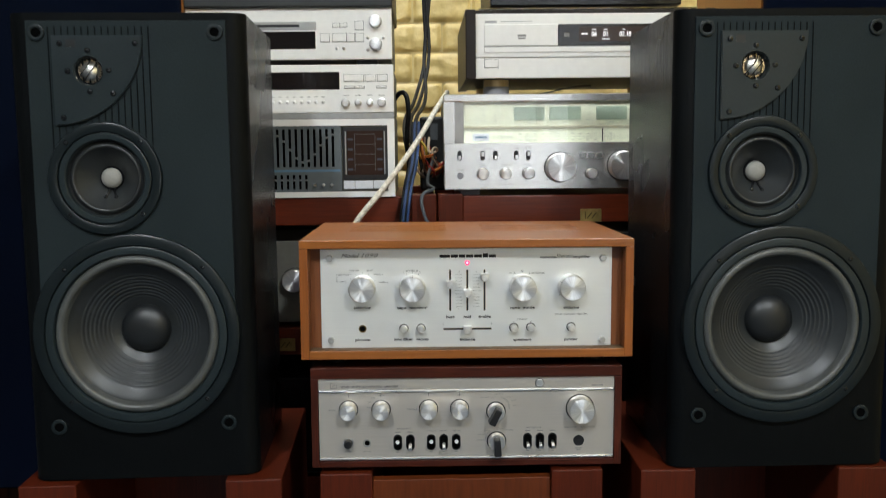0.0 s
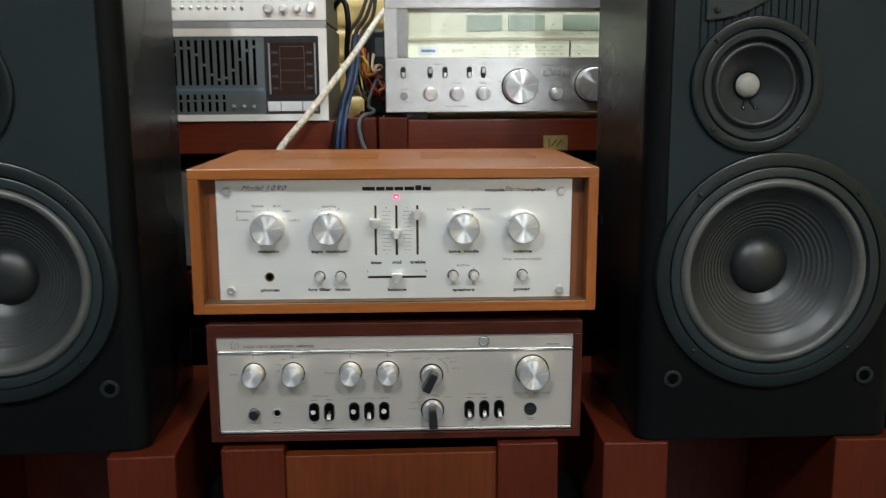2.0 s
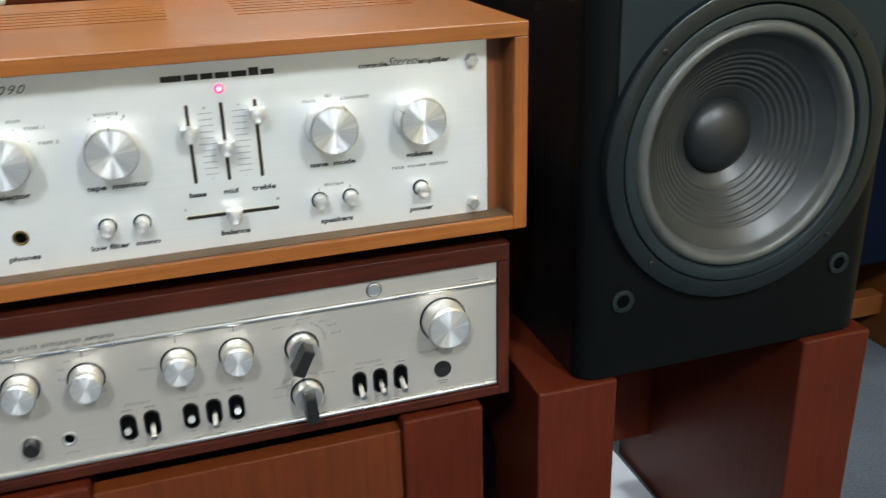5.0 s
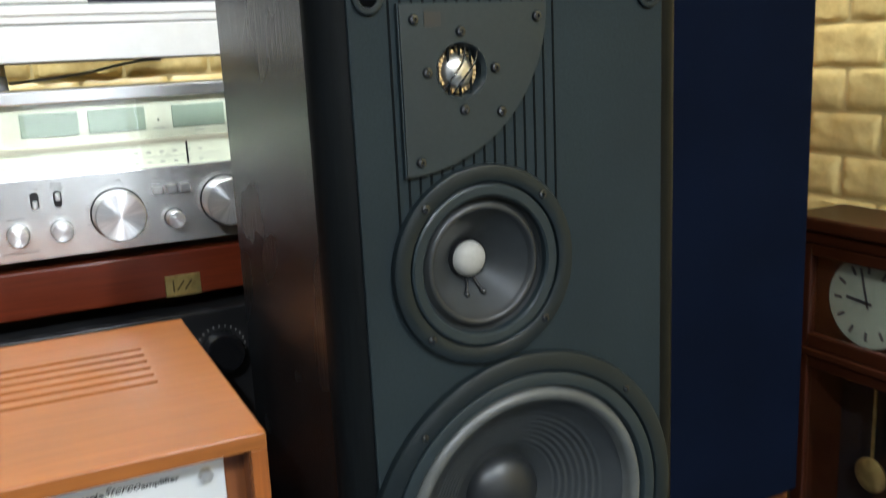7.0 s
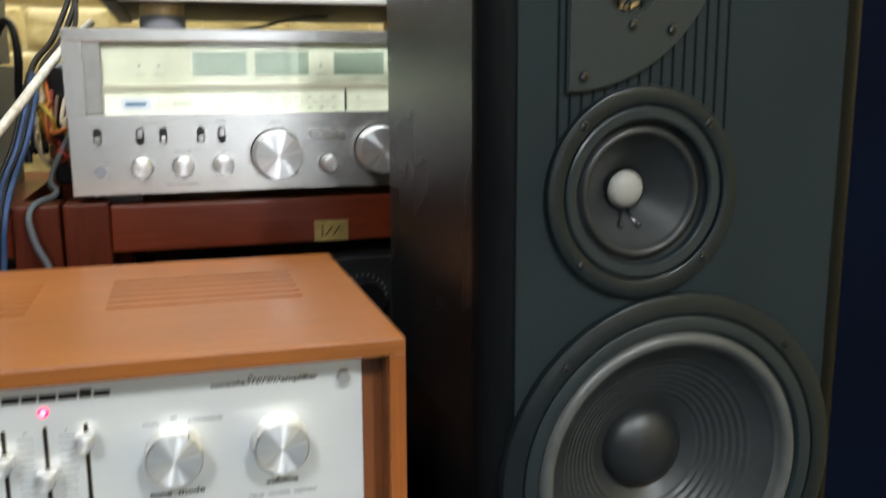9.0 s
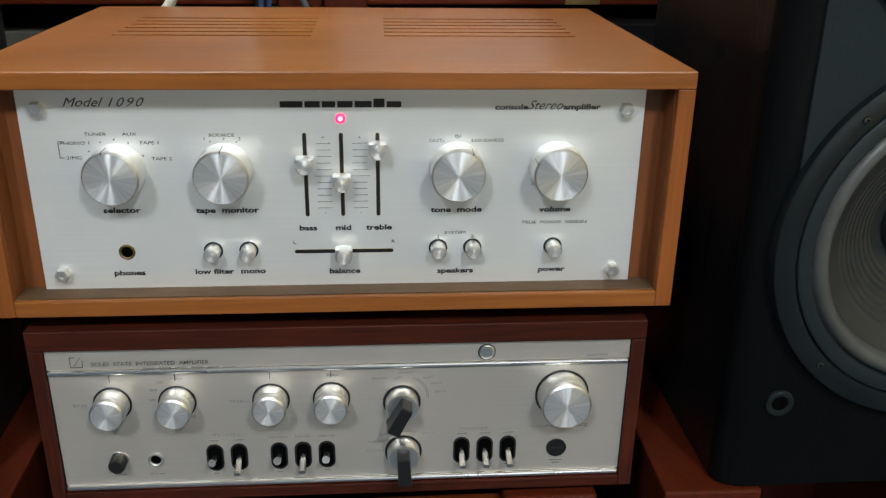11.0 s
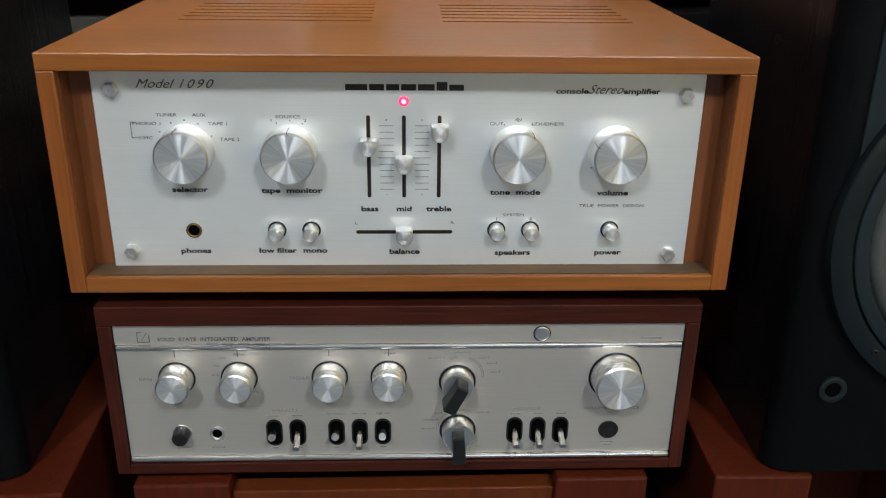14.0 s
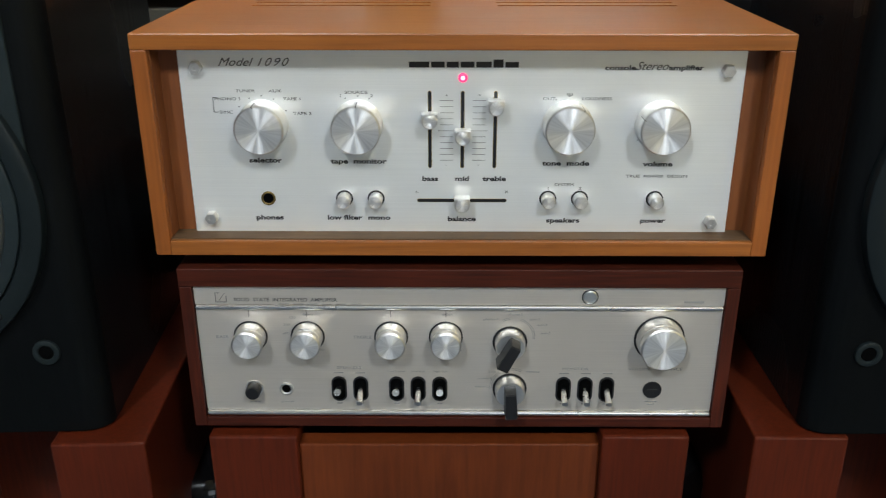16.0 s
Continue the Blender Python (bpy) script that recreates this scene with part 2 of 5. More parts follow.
CARPET = material("grey_carpet", (0.086, 0.100, 0.117), 0.95, grain=(0.055, 0.064, 0.077), bump=0.0012, size=260, stain=0.16, stain_size=6, detail=3, spec=0.1)
SHELFWALL = material("dim_grey_wall_paint", (0.085, 0.088, 0.092), 0.7, size=20, bump=0.0004, stain=0.1, stain_size=1.5)
PLASTER = material("white_plaster", (0.72, 0.70, 0.66), 0.8, size=20, bump=0.0004, stain=0.05, stain_size=1.5)
CREAM = material("cream_dial_board", (0.62, 0.61, 0.46), 0.5, grain=(0.58, 0.57, 0.43), size=8, stain=0.06, stain_size=5)
METERFACE = material("green_meter_face", (0.24, 0.29, 0.21), 0.5, size=30, stain=0.12, stain_size=20)
SMOKE = material("dark_display_window", (0.012, 0.009, 0.009), 0.10, size=20, vary=0.04)
BROWNSCREEN = material("brown_display_screen", (0.035, 0.016, 0.010), 0.2, size=20, stain=0.1)
EQPANEL = material("slate_equaliser_panel", (0.105, 0.122, 0.132), 0.45, size=60, stain=0.08)
EQBLUE = material("blue_equaliser_stripe", (0.10, 0.20, 0.30), 0.45, size=30)
SOCKET = material("grey_socket_ring", (0.0100, 0.0150, 0.0165), 0.42, size=200, stain=0.1, spec=0.25)
# baffle darkened as the shade inside a shallow groove
GROOVE = material("shallow_groove_shade", (0.0030, 0.0044, 0.0050), 0.6, size=200, stain=0.1, spec=0.06)
HEXBOLT = material("satin_steel_bolt", (0.60, 0.59, 0.57), 0.34, 0.8, size=200, stain=0.06, stain_size=40)
CHEEK = material("black_stained_cheek", (0.020, 0.0125, 0.0105), 0.42, grain=(0.012, 0.008, 0.007), bump=0.0001, scale=(60, 60, 3), size=5, stain=0.15, spec=0.25)
AMBEROAK = material("amber_oak_veneer", (0.290, 0.112, 0.0240), 0.38, grain=(0.215, 0.076, 0.0150), bump=0.0001, scale=(45, 45, 3), size=5, stain=0.12, stain_size=4, vary=0.1, spec=0.3)
GREYTAB = material("grey_slider_tab", (0.13, 0.135, 0.135), 0.4, size=60, stain=0.1)
INK_PALE = material("faded_dial_ink", (0.40, 0.41, 0.32), 0.6)
DIMBLUE = material("unlit_blue_label", (0.028, 0.038, 0.062), 0.4)
VOID = material("black_recess", (0.0014, 0.0015, 0.0016), 0.9, spec=0.03)
INK_FAINT = material("thin_grey_ink", (0.085, 0.083, 0.08), 0.6)
WHITEKEY = material("white_key", (0.72, 0.73, 0.76), 0.35, size=30, stain=0.03)
ROPE = material("braided_white_cable", (0.74, 0.69, 0.58), 0.55, grain=(0.40, 0.36, 0.28), scale=(1, 1, 1), size=160, bump=0.0008, detail=2)
WHITEPAPER = material("clock_dial_paper", (0.19, 0.20, 0.145), 0.6, size=20, stain=0.08, stain_size=20)
CLEAR = glass("clear_glass")
GREENGLASS = glass("greenish_glass", (0.96, 0.985, 0.97))
LEDRED = glowing("red_lamp", (1.0, 0.03, 0.14), 1.6)
LEDPINK = glowing("hot_lamp_core", (1.0, 0.30, 0.45), 2.6)
DIGIT = glowing("white_digits", (0.95, 0.88, 0.85), 1.6)
TUBEGLOW = glowing("tube_glow", (1.0, 0.98, 0.94), 6.0, (0.8, 0.8, 0.8))
DIALGLOW = glowing("lit_dial_strip", (0.86, 0.88, 0.68), 0.30, (0.62, 0.63, 0.48))
DAYGLOW = glowing("daylight_street", (0.92, 0.97, 1.0), 1.3, (0.8, 0.8, 0.8))


def cable_material(name, c):
    return material(name, c, 0.5, size=60, stain=0.1, spec=0.25)


# ---- mesh helpers ----
def thing(name, loc, label, category, group="", kind=""):
    ob = new(name)
    ob.empty_display_size = 0.05
    ob.location = loc
    return tagged(ob, label, category, group, kind)


def finish(bm, name, mat, smooth=None):
    bmesh.ops.recalc_face_normals(bm, faces=bm.faces)
    me = bpy.data.meshes.new(name)
    bm.to_mesh(me)
    bm.free()
    me.materials.append(mat)
    if smooth is not None:
        me.polygons.foreach_set("use_smooth", [True] * len(me.polygons))
        me.set_sharp_from_angle(angle=radians(smooth))
    return me


def part(name, bm, mat, parent=None, label="", smooth=None, kind=""):
    """Links a bmesh as one mesh object under a thing or a part."""
    ob = new(name, finish(bm, name, mat, smooth) if isinstance(bm, bmesh.types.BMesh) else bm)
    if parent:
        ob.parent = parent
    return tagged(ob, label, kind=kind)


def add_box(bm, x0, x1, y0, y1, z0, z1, bevel=0.0, seg=2):
    v = bmesh.ops.create_cube(bm, size=1.0)["verts"]
    for q in v:
        q.co = Vector(((x0 + x1) / 2 + q.co.x * (x1 - x0), (y0 + y1) / 2 + q.co.y * (y1 - y0), (z0 + z1) / 2 + q.co.z * (z1 - z0)))
    if bevel:
        edges = list({e for q in v for e in q.link_edges})
        bmesh.ops.bevel(bm, geom=edges, offset=bevel, segments=seg, profile=0.5, affect="EDGES")
    return bm


def box(x0, x1, y0, y1, z0, z1, bevel=0.0, seg=2):
    return add_box(bmesh.new(), x0, x1, y0, y1, z0, z1, bevel, seg)


def lathe(profile, n=48, cx=0.0, cz=0.0, bm=None, closed=False):
    """Turns (radius, y) pairs round an axis along y through (cx, cz)."""
    bm = bm or bmesh.new()
    rings = []
    for r, y in profile:
        if r < 1e-6:
            rings.append([bm.verts.new((cx, y, cz))])
        else:
            rings.append([bm.verts.new((cx + r * math.cos(2 * math.pi * k / n), y, cz + r * math.sin(2 * math.pi * k / n))) for k in range(n)])
    pairs = list(zip(rings, rings[1:])) + ([(rings[-1], rings[0])] if closed else [])
    for a, b in pairs:
        for k in range(n):
            q = [a[k % len(a)], a[(k + 1) % len(a)], b[(k + 1) % len(b)], b[k % len(b)]]
            q = list(dict.fromkeys(q))
            if len(q) > 2:
                bm.faces.new(q)
    return bm


def lathe_z(profile, n=48):
    bm = lathe(profile, n)
    for v in bm.verts:
        v.co = Vector((v.co.x, -v.co.z, v.co.y))
    return bm


def prism(points, y0, y1, bevel=0.0):
    """An outline in x and z, given depth along y."""
    bm = bmesh.new()
    f = bm.faces.new([bm.verts.new((x, y0, z)) for x, z in points])
    g = bmesh.ops.extrude_face_region(bm, geom=[f])["geom"]
    bmesh.ops.translate(bm, verts=[v for v in g if isinstance(v, bmesh.types.BMVert)], vec=(0, y1 - y0, 0))
    if bevel:
        bmesh.ops.bevel(bm, geom=[e for e in bm.edges if all(abs(v.co.y - y0) < 1e-6 for v in e.verts)], offset=bevel, segments=2, affect="EDGES")
    return bm


def stadium(cx, cz, w, h, n=10):
    """A slot outline with round ends; the longer side decides the direction."""
    pts = []
    r = min(w, h) / 2
    dx, dz = w / 2 - r, h / 2 - r
    for k in range(4 * n):
        a = 2 * math.pi * (k + 0.5) / (4 * n)
        pts.append((cx + r * math.cos(a) + math.copysign(dx, math.cos(a)), cz + r * math.sin(a) + math.copysign(dz, math.sin(a))))
    return pts


def cut(ob, cutters):
    """Takes the cutters' volumes out of a mesh object for good."""
    for bm in cutters:
        tool = new("tool", finish(bm, "tool", INK))
        tool.parent = ob.parent
        m = ob.modifiers.new("cut", "BOOLEAN")
        m.operation, m.solver, m.object = "DIFFERENCE", "EXACT", tool
        graph = bpy.context.evaluated_depsgraph_get()
        graph.update()
        me = bpy.data.meshes.new_from_object(ob.evaluated_get(graph))
        ob.modifiers.clear()
        ob.data = me
        bpy.data.objects.remove(tool)
    return ob


def writing(text, x, y, z, size, mat, parent, stretch=1.0, align="CENTER", bold=0.0, shear=0.0, name="lettering", spacing=1.0):
    """Raised lettering that faces -y, its baseline at z."""
    cu = bpy.data.curves.new(name, "FONT")
    cu.body, cu.size, cu.align_x, cu.offset, cu.shear, cu.space_character = text, size, align, bold, shear, spacing
    cu.resolution_u = 3
    cu.extrude = 0.00008
    tmp = new(name, cu)
    me = bpy.data.meshes.new_from_object(tmp.evaluated_get(bpy.context.evaluated_depsgraph_get()))
    bpy.data.objects.remove(tmp)
    me.transform(Matrix.Translation((x, y, z)) @ Matrix.Rotation(radians(90), 4, "X") @ Matrix.Diagonal((stretch, 1, 1, 1)))
    me.materials.clear()
    me.materials.append(mat)
    return part(name, me, mat, parent)


def bars(items, y, mat, parent, name="printed_mark"):
    """Small printed bars: (x, z, width, height) each."""
    bm = bmesh.new()
    for x, z, w, h in items:
        add_box(bm, x - w / 2, x + w / 2, y - 0.00015, y + 0.0002, z - h / 2, z + h / 2)
    return part(name, bm, mat, parent, kind="stuff" if len(items) > 1 else "")


def tube(name, pts, radius, mat, parent=None, label="", res=8):
    cu = bpy.data.curves.new(name, "CURVE")
    cu.dimensions, cu.bevel_depth, cu.bevel_resolution, cu.resolution_u = "3D", radius, 3, res
    s = cu.splines.new("BEZIER")
    s.bezier_points.add(len(pts) - 1)
    for bp, p in zip(s.bezier_points, pts):
        bp.co, bp.handle_left_type, bp.handle_right_type = p, "AUTO", "AUTO"
    tmp = new(name, cu)
    me = bpy.data.meshes.new_from_object(tmp.evaluated_get(bpy.context.evaluated_depsgraph_get()))
    bpy.data.objects.remove(tmp)
    me.materials.clear()
    me.materials.append(mat)
    me.polygons.foreach_set("use_smooth", [True] * len(me.polygons))
    return part(name, me, mat, parent, label)


def push_key(x0, x1, y0, y1, z0, z1, bevel, mat, parent, label=""):
    """A key standing proud of its panel, the shade in the gap round it drawn as a dark plate."""
    k = part("push_key", box(x0, x1, y0, y1, z0, z1, bevel), mat, parent, label)
    # slightly larger dark plate in place of the gap's shadow
    part("key_gap", box(x0 - 0.0007, x1 + 0.0007, -0.0005, 0.001, z0 - 0.0008, z1 + 0.0007), INK_FAINT, k)
    return k


def screw(parent, x, y, z, r=0.004, mat=None, name="screw"):
    bm = lathe([(r, y + 0.001), (r, y - 0.0008), (r * 0.8, y - 0.0022), (r * 0.35, y - 0.0026), (r * 0.3, y - 0.0012), (0, y - 0.0012)], 14, x, z)
    return part(name, bm, mat or SCREW, parent, smooth=40)


def knob(parent, x, y, z, r, depth, skirt=0.0, name="knob", pointer=None, label="", waist=False):
    """A turned aluminium knob with a spun face, its base on y and its face towards -y."""
    f = y - depth
    prof = [(r * 1.03, y), (r * 1.03, y - depth * 0.12), (r, y - depth * 0.16)]
    if waist:
        prof += [(r, f + depth * 0.42), (r * 0.93, f + depth * 0.40), (r * 0.93, f + depth * 0.36), (r, f + depth * 0.34)]
    prof += [(r, f + 0.0012), (r - 0.0012, f)]
    k = part(name, lathe(prof, 56, x, z), TURNED, parent, label, smooth=35)
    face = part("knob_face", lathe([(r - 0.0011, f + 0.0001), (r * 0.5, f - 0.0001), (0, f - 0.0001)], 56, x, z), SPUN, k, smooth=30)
    if skirt:
        part("knob_recess", lathe([(skirt, y + 0.001), (skirt, y - 0.0006), (r * 1.02, y - 0.0004), (r * 0.98, y + 0.001)], 48, x, z), BLACK, k, smooth=30)
    if pointer is not None:
        a = radians(pointer)
        bm = box(-0.00022, 0.00022, f - 0.0002, y - depth * 0.35, r * 0.93, r + 0.0002)
        bm.transform(Matrix.Translation((x, 0, z)) @ Matrix.Rotation(a, 4, "Y"))
        part("pointer_mark", bm, INK_FAINT, k)
    return k

# ---- room ----
def room():
    f = part("floor", box(-2.2, 1.62, -3.6, 2.6, -0.05, 0.0), CARPET)
    tagged(f, "grey short-pile carpet floor of a hi-fi shop", "floor", kind="structure")
    c = part("ceiling", box(-2.2, 1.62, -3.6, 2.6, CEILING, CEILING + 0.05), PLASTER)
    tagged(c, "plain white plaster ceiling", "ceiling", kind="structure")
    w = part("wall_west", box(-2.2, -2.1, -3.5, 2.5, 0, CEILING), SHELFWALL)
    tagged(w, "plain grey painted side wall", "wall", kind="structure")
    s = part("wall_south", add_box(add_box(add_box(box(-2.1, 0.15, -3.6, -3.5, 0, CEILING), 1.55, 1.62, -3.6, -3.5, 0, CEILING),
                                           0.15, 1.55, -3.6, -3.5, 2.15, CEILING), 0.15, 1.55, -3.6, -3.5, 0, 0.15), SHELFWALL)
    tagged(s, "grey painted wall with the shop window", "wall", kind="structure")
    win = thing("window_1", (0.85, -3.55, 0.15), "tall glazed shop window with a white frame", "window", kind="structure")
    bm = bmesh.new()
    for x0, x1, z0, z1 in ((-0.7, -0.64, 0, 2), (0.64, 0.7, 0, 2), (-0.64, 0.64, 0, 0.06), (-0.64, 0.64, 1.94, 2), (-0.02, 0.02, 0.06, 1.94)):
        add_box(bm, x0, x1, -0.03, 0.03, z0, z1, 0.004)
    part("window_frame", bm, PLASTER, win)
    for x0, x1 in ((-0.64, -0.02), (0.02, 0.64)):
        g = part("pane", box(x0, x1, -0.004, 0.004, 0.06, 1.94), CLEAR, win)
        g.visible_shadow = False
    d = part("backdrop", box(-1.5, 3.2, -5.02, -5.0, -0.5, 3.4), DAYGLOW)
    tagged(d, "bright daylight street outside the window", "backdrop", kind="structure")
    wn_ = part("wall_north", box(-2.1, 1.52, 2.44, 2.55, 0, CEILING), JOINT)
    tagged(wn_, "yellow-cream foam brick panelling on the back wall", "wall", kind="structure")
    we = part("wall_east", box(1.49, 1.62, -3.5, 2.44, 0, CEILING), JOINT)
    tagged(we, "cream foam brick panelling on the side wall", "wall", kind="structure")
    for tx, ty in TUBES:
        l = thing("ceiling_light", (tx, ty, CEILING), "white twin fluorescent tube fitting on the ceiling", "ceiling light", "ceiling lights")
        l.rotation_euler = (0, 0, radians(90))
        part("housing", box(-0.33, 0.33, -0.09, 0.09, -0.045, 0, 0.006), PLASTER, l)
        for yy in (-0.045, 0.045):
            bm = lathe([(0, -0.3), (0.013, -0.3), (0.013, 0.3), (0, 0.3)], 16)
            bm.transform(Matrix.Translation((0, yy, -0.06)) @ Matrix.Rotation(radians(90), 4, "Z"))
            part("tube", bm, TUBEGLOW, l, smooth=40)
    return wn_, we


WALL_NORTH, WALL_EAST = room()


# ---- loudspeaker on its stand ----
def loudspeaker(loc, label):
    """Three-way cabinet, local x from the cabinet's centre, y from its front, z from its underside."""
    s = thing("loudspeaker", loc, label, "loudspeaker", "pair of loudspeakers")
    W, H, D, cx, cy = 0.159, 0.653, 0.275, 0.024, 0.019
    curve = [(cx * (1 - math.cos(math.pi / 2 * k / 6)), cy * (1 - math.sin(math.pi / 2 * k / 6))) for k in range(7)]
    out = [(-W, D)] + [(-W + a, b) for a, b in curve] + [(W - a, b) for a, b in reversed(curve)] + [(W, D)]
    bm = bmesh.new()
    f = bm.faces.new([bm.verts.new((x, y, 0.0)) for x, y in out])
    g = bmesh.ops.extrude_face_region(bm, geom=[f])["geom"]
    bmesh.ops.translate(bm, verts=[v for v in g if isinstance(v, bmesh.types.BMVert)], vec=(0, 0, H))
    bmesh.ops.recalc_face_normals(bm, faces=bm.faces)
    bmesh.ops.bevel(bm, geom=[e for e in bm.edges if abs(e.verts[0].co.z - e.verts[1].co.z) < 1e-6], offset=0.0012, segments=2, affect="EDGES")
    body = part("cabinet", bm, ASH, s, smooth=25)
    me = body.data
    me.materials.append(FRAME_BLACK)
    for p in me.polygons:
        if p.center.y < cy + 0.001 and p.normal.y < -0.15:
            p.material_index = 1
    X = lambda x: x - 0.4515
    Z = lambda z: z - 0.377
    holes = [(0.4485, 0.5875, 0.1235), (0.4155, 0.806, 0.0620), (0.4005, 0.9515, 0.0198)]
    deep = lambda: [lathe([(0, -0.05), (r, -0.05), (r, 0.06), (0, 0.06)], 72, X(hx), Z(hz)) for hx, hz, r in holes]
    cut(body, deep())
    body.data.set_sharp_from_angle(angle=radians(25))
    baffle = part("baffle", box(-0.1335, 0.1335, -0.0025, 0.004, Z(0.59), Z(1.019), 0.0012), BAFFLE, s, "charcoal textured baffle panel")
    cut(baffle, deep())
    for k in range(16):
        x = X(0.348 + 0.00887 * k)
        dx = x - X(0.4155)
        low = 0.83 if abs(dx) > 0.070 else 0.806 + math.sqrt(0.0735 ** 2 - dx * dx)
        # strip laid on the baffle, its dark colour standing for the groove's shade
        part("groove", box(x - 0.0009, x + 0.0009, -0.0029, -0.002, Z(low), Z(1.011)), GROOVE, s)
    # quarter-round tweeter plate with its mouth
    tx, tz, R = X(0.353), Z(0.999), 0.1205
    arc = [(tx + R * math.cos(a), tz - R * math.sin(a)) for a in [math.pi / 2 * k / 28 for k in range(29)]]
    hx, hz = X(0.4005), Z(0.9515)
    pl = part("tweeter_plate", prism([(tx, tz)] + arc, -0.0075, -0.002, 0.0012), PLATE, s, "quarter-round charcoal tweeter plate", smooth=30)
    cut(pl, deep()[2:])
    pl.data.set_sharp_from_angle(angle=radians(30))
    part("mouth", lathe([(0.0206, -0.0074), (0.0202, -0.0080), (0.0194, -0.0074), (0.0182, -0.003), (0.0172, 0.004)], 48, hx, hz), PLATE, pl, smooth=50)
    part("throat", lathe([(0.0195, 0.002), (0.0150, 0.0024), (0, 0.0025)], 40, hx, hz), GLOSS, pl, smooth=50)
    dome = part("tweeter_dome", lathe([(0.0131, 0.0022), (0.0126, -0.0004), (0.0102, -0.0036), (0.0056, -0.0058), (0, -0.0065)], 32, hx, hz), DOMEMETAL, pl, "shiny metal tweeter dome", smooth=60)
    bm = bmesh.new()
    for k in range(26):
        a = 2 * math.pi * k / 26
        t = bmesh.new()
        add_box(t, -0.0011, 0.0011, 0.0000, 0.0022, 0.0130, 0.0156)
        t.transform(Matrix.Translation((hx, 0, hz)) @ Matrix.Rotation(a, 4, "Y"))
        tmp = bpy.data.meshes.new("tmp")
        t.to_mesh(tmp)
        t.free()
        bm.from_mesh(tmp)
        bpy.data.meshes.remove(tmp)
    part("toothed_ring", bm, GOLDRING, pl, "pale gold toothed ring", kind="stuff")
    for d in (-0.0045, 0.0055):
        p0 = [(hx + d - 0.012, -0.006, hz - 0.0150), (hx + d - 0.004, -0.0100, hz - 0.004), (hx + d + 0.004, -0.0100, hz + 0.006), (hx + d + 0.0085, -0.006, hz + 0.0160)]
        tube("guard_bar", p0, 0.0008, SCREW, pl)
    for x, z in ((0, 0.0275), (-0.0272, 0), (0.0272, 0.001), (0.001, -0.0275)):
        screw(pl, hx + x, -0.0075, hz + z, 0.0040)
    for x, z in ((0.3645, 0.988), (0.464, 0.988), (0.365, 0.889), (0.432, 0.921)):
        screw(pl, X(x), -0.0075, Z(z), 0.0040)
    bars([(X(0.379), Z(0.988), 0.013, 0.010)], -0.0077, BLACK, pl, "maker_badge")
    # midrange
    mx, mz = X(0.4155), Z(0.806)
    mid = part("midrange_driver", lathe([(0.0770, -0.002), (0.0770, -0.0064), (0.0762, -0.0080), (0.0748, -0.0086), (0.0652, -0.0086), (0.0640, -0.0078), (0.0635, -0.0040)], 72, mx, mz), RINGB, s, "black midrange driver frame", smooth=35)
    part("inner_ring", lathe([(0.0628, -0.003), (0.0622, -0.0072), (0.0606, -0.0082), (0.0545, -0.0078), (0.0530, -0.0062), (0.0524, 0.001)], 72, mx, mz), PLATE, mid, smooth=35)
    part("surround", lathe([(0.0526, -0.001), (0.0505, 0.0020), (0.0490, 0.0015), (0.0475, -0.0022), (0.0450, -0.0035), (0.0425, -0.0022), (0.0412, 0.0012), (0.0404, 0.0018)], 72, mx, mz), RUBBER_DK, mid, smooth=60)
    part("cone", lathe([(0.0406, 0.0015), (0.034, 0.0085), (0.025, 0.0178), (0.017, 0.0258), (0.0145, 0.0285), (0, 0.0290)], 72, mx, mz), CONE, mid, "grey midrange cone", smooth=60)
    part("cap_ring", lathe([(0.0166, 0.0275), (0.0160, 0.0240), (0.0146, 0.0226), (0.0136, 0.024)], 48, mx, mz), GLOSS, mid, smooth=60)
    part("dust_cap", lathe([(0.0143, 0.0245), (0.0139, 0.0215), (0.0120, 0.0185), (0.0085, 0.0164), (0.004, 0.0153), (0, 0.0150)], 48, mx, mz), DOMEGREY, mid, "pale grey dust cap", smooth=60)
    for d in (-0.0055, 0.0055):
        tube("lead_wire", [(mx + d * 0.6, 0.0235, mz - 0.0150), (mx + d * 0.75, 0.0205, mz - 0.019), (mx + d * 1.3, 0.0162, mz - 0.0262)], 0.0014, GLOSS, mid)
        part("wire_eyelet", lathe([(0.0032, 0.0180), (0.0030, 0.0146), (0.0018, 0.0130), (0, 0.0127)], 12, mx + d * 1.35, mz - 0.0268), SCREW, mid, smooth=60)
    for x, z in ((-0.0495, 0.0495), (0.0495, 0.0495), (-0.0495, -0.0495), (0.0495, -0.0495)):
        screw(mid, mx + x, -0.0072, mz + z, 0.0040)
    # woofer
    wx, wz = X(0.4485), Z(0.5875)
    wf = part("woofer", lathe([(0.1422, 0.001), (0.1422, -0.0066), (0.1414, -0.0088), (0.1396, -0.0098), (0.1290, -0.0102), (0.1268, -0.0100), (0.1258, -0.0086), (0.1252, -0.0050)], 96, wx, wz), RINGB, s, "black woofer frame", smooth=35)
    part("inner_ring", lathe([(0.1250, -0.006), (0.1243, -0.0094), (0.1228, -0.0102), (0.1145, -0.0096), (0.1128, -0.0075), (0.1122, 0.0)], 96, wx, wz), PLATE, wf, smooth=35)
    part("surround", lathe([(0.1126, -0.002), (0.1112, -0.0062), (0.1085, -0.0095), (0.1052, -0.0102), (0.1020, -0.0088), (0.0998, -0.0050), (0.0985, 0.0010), (0.0975, 0.0018)], 96, wx, wz), RUBBER, wf, "grey rubber roll surround", smooth=60)
    prof = [(0.0982, 0.001)]
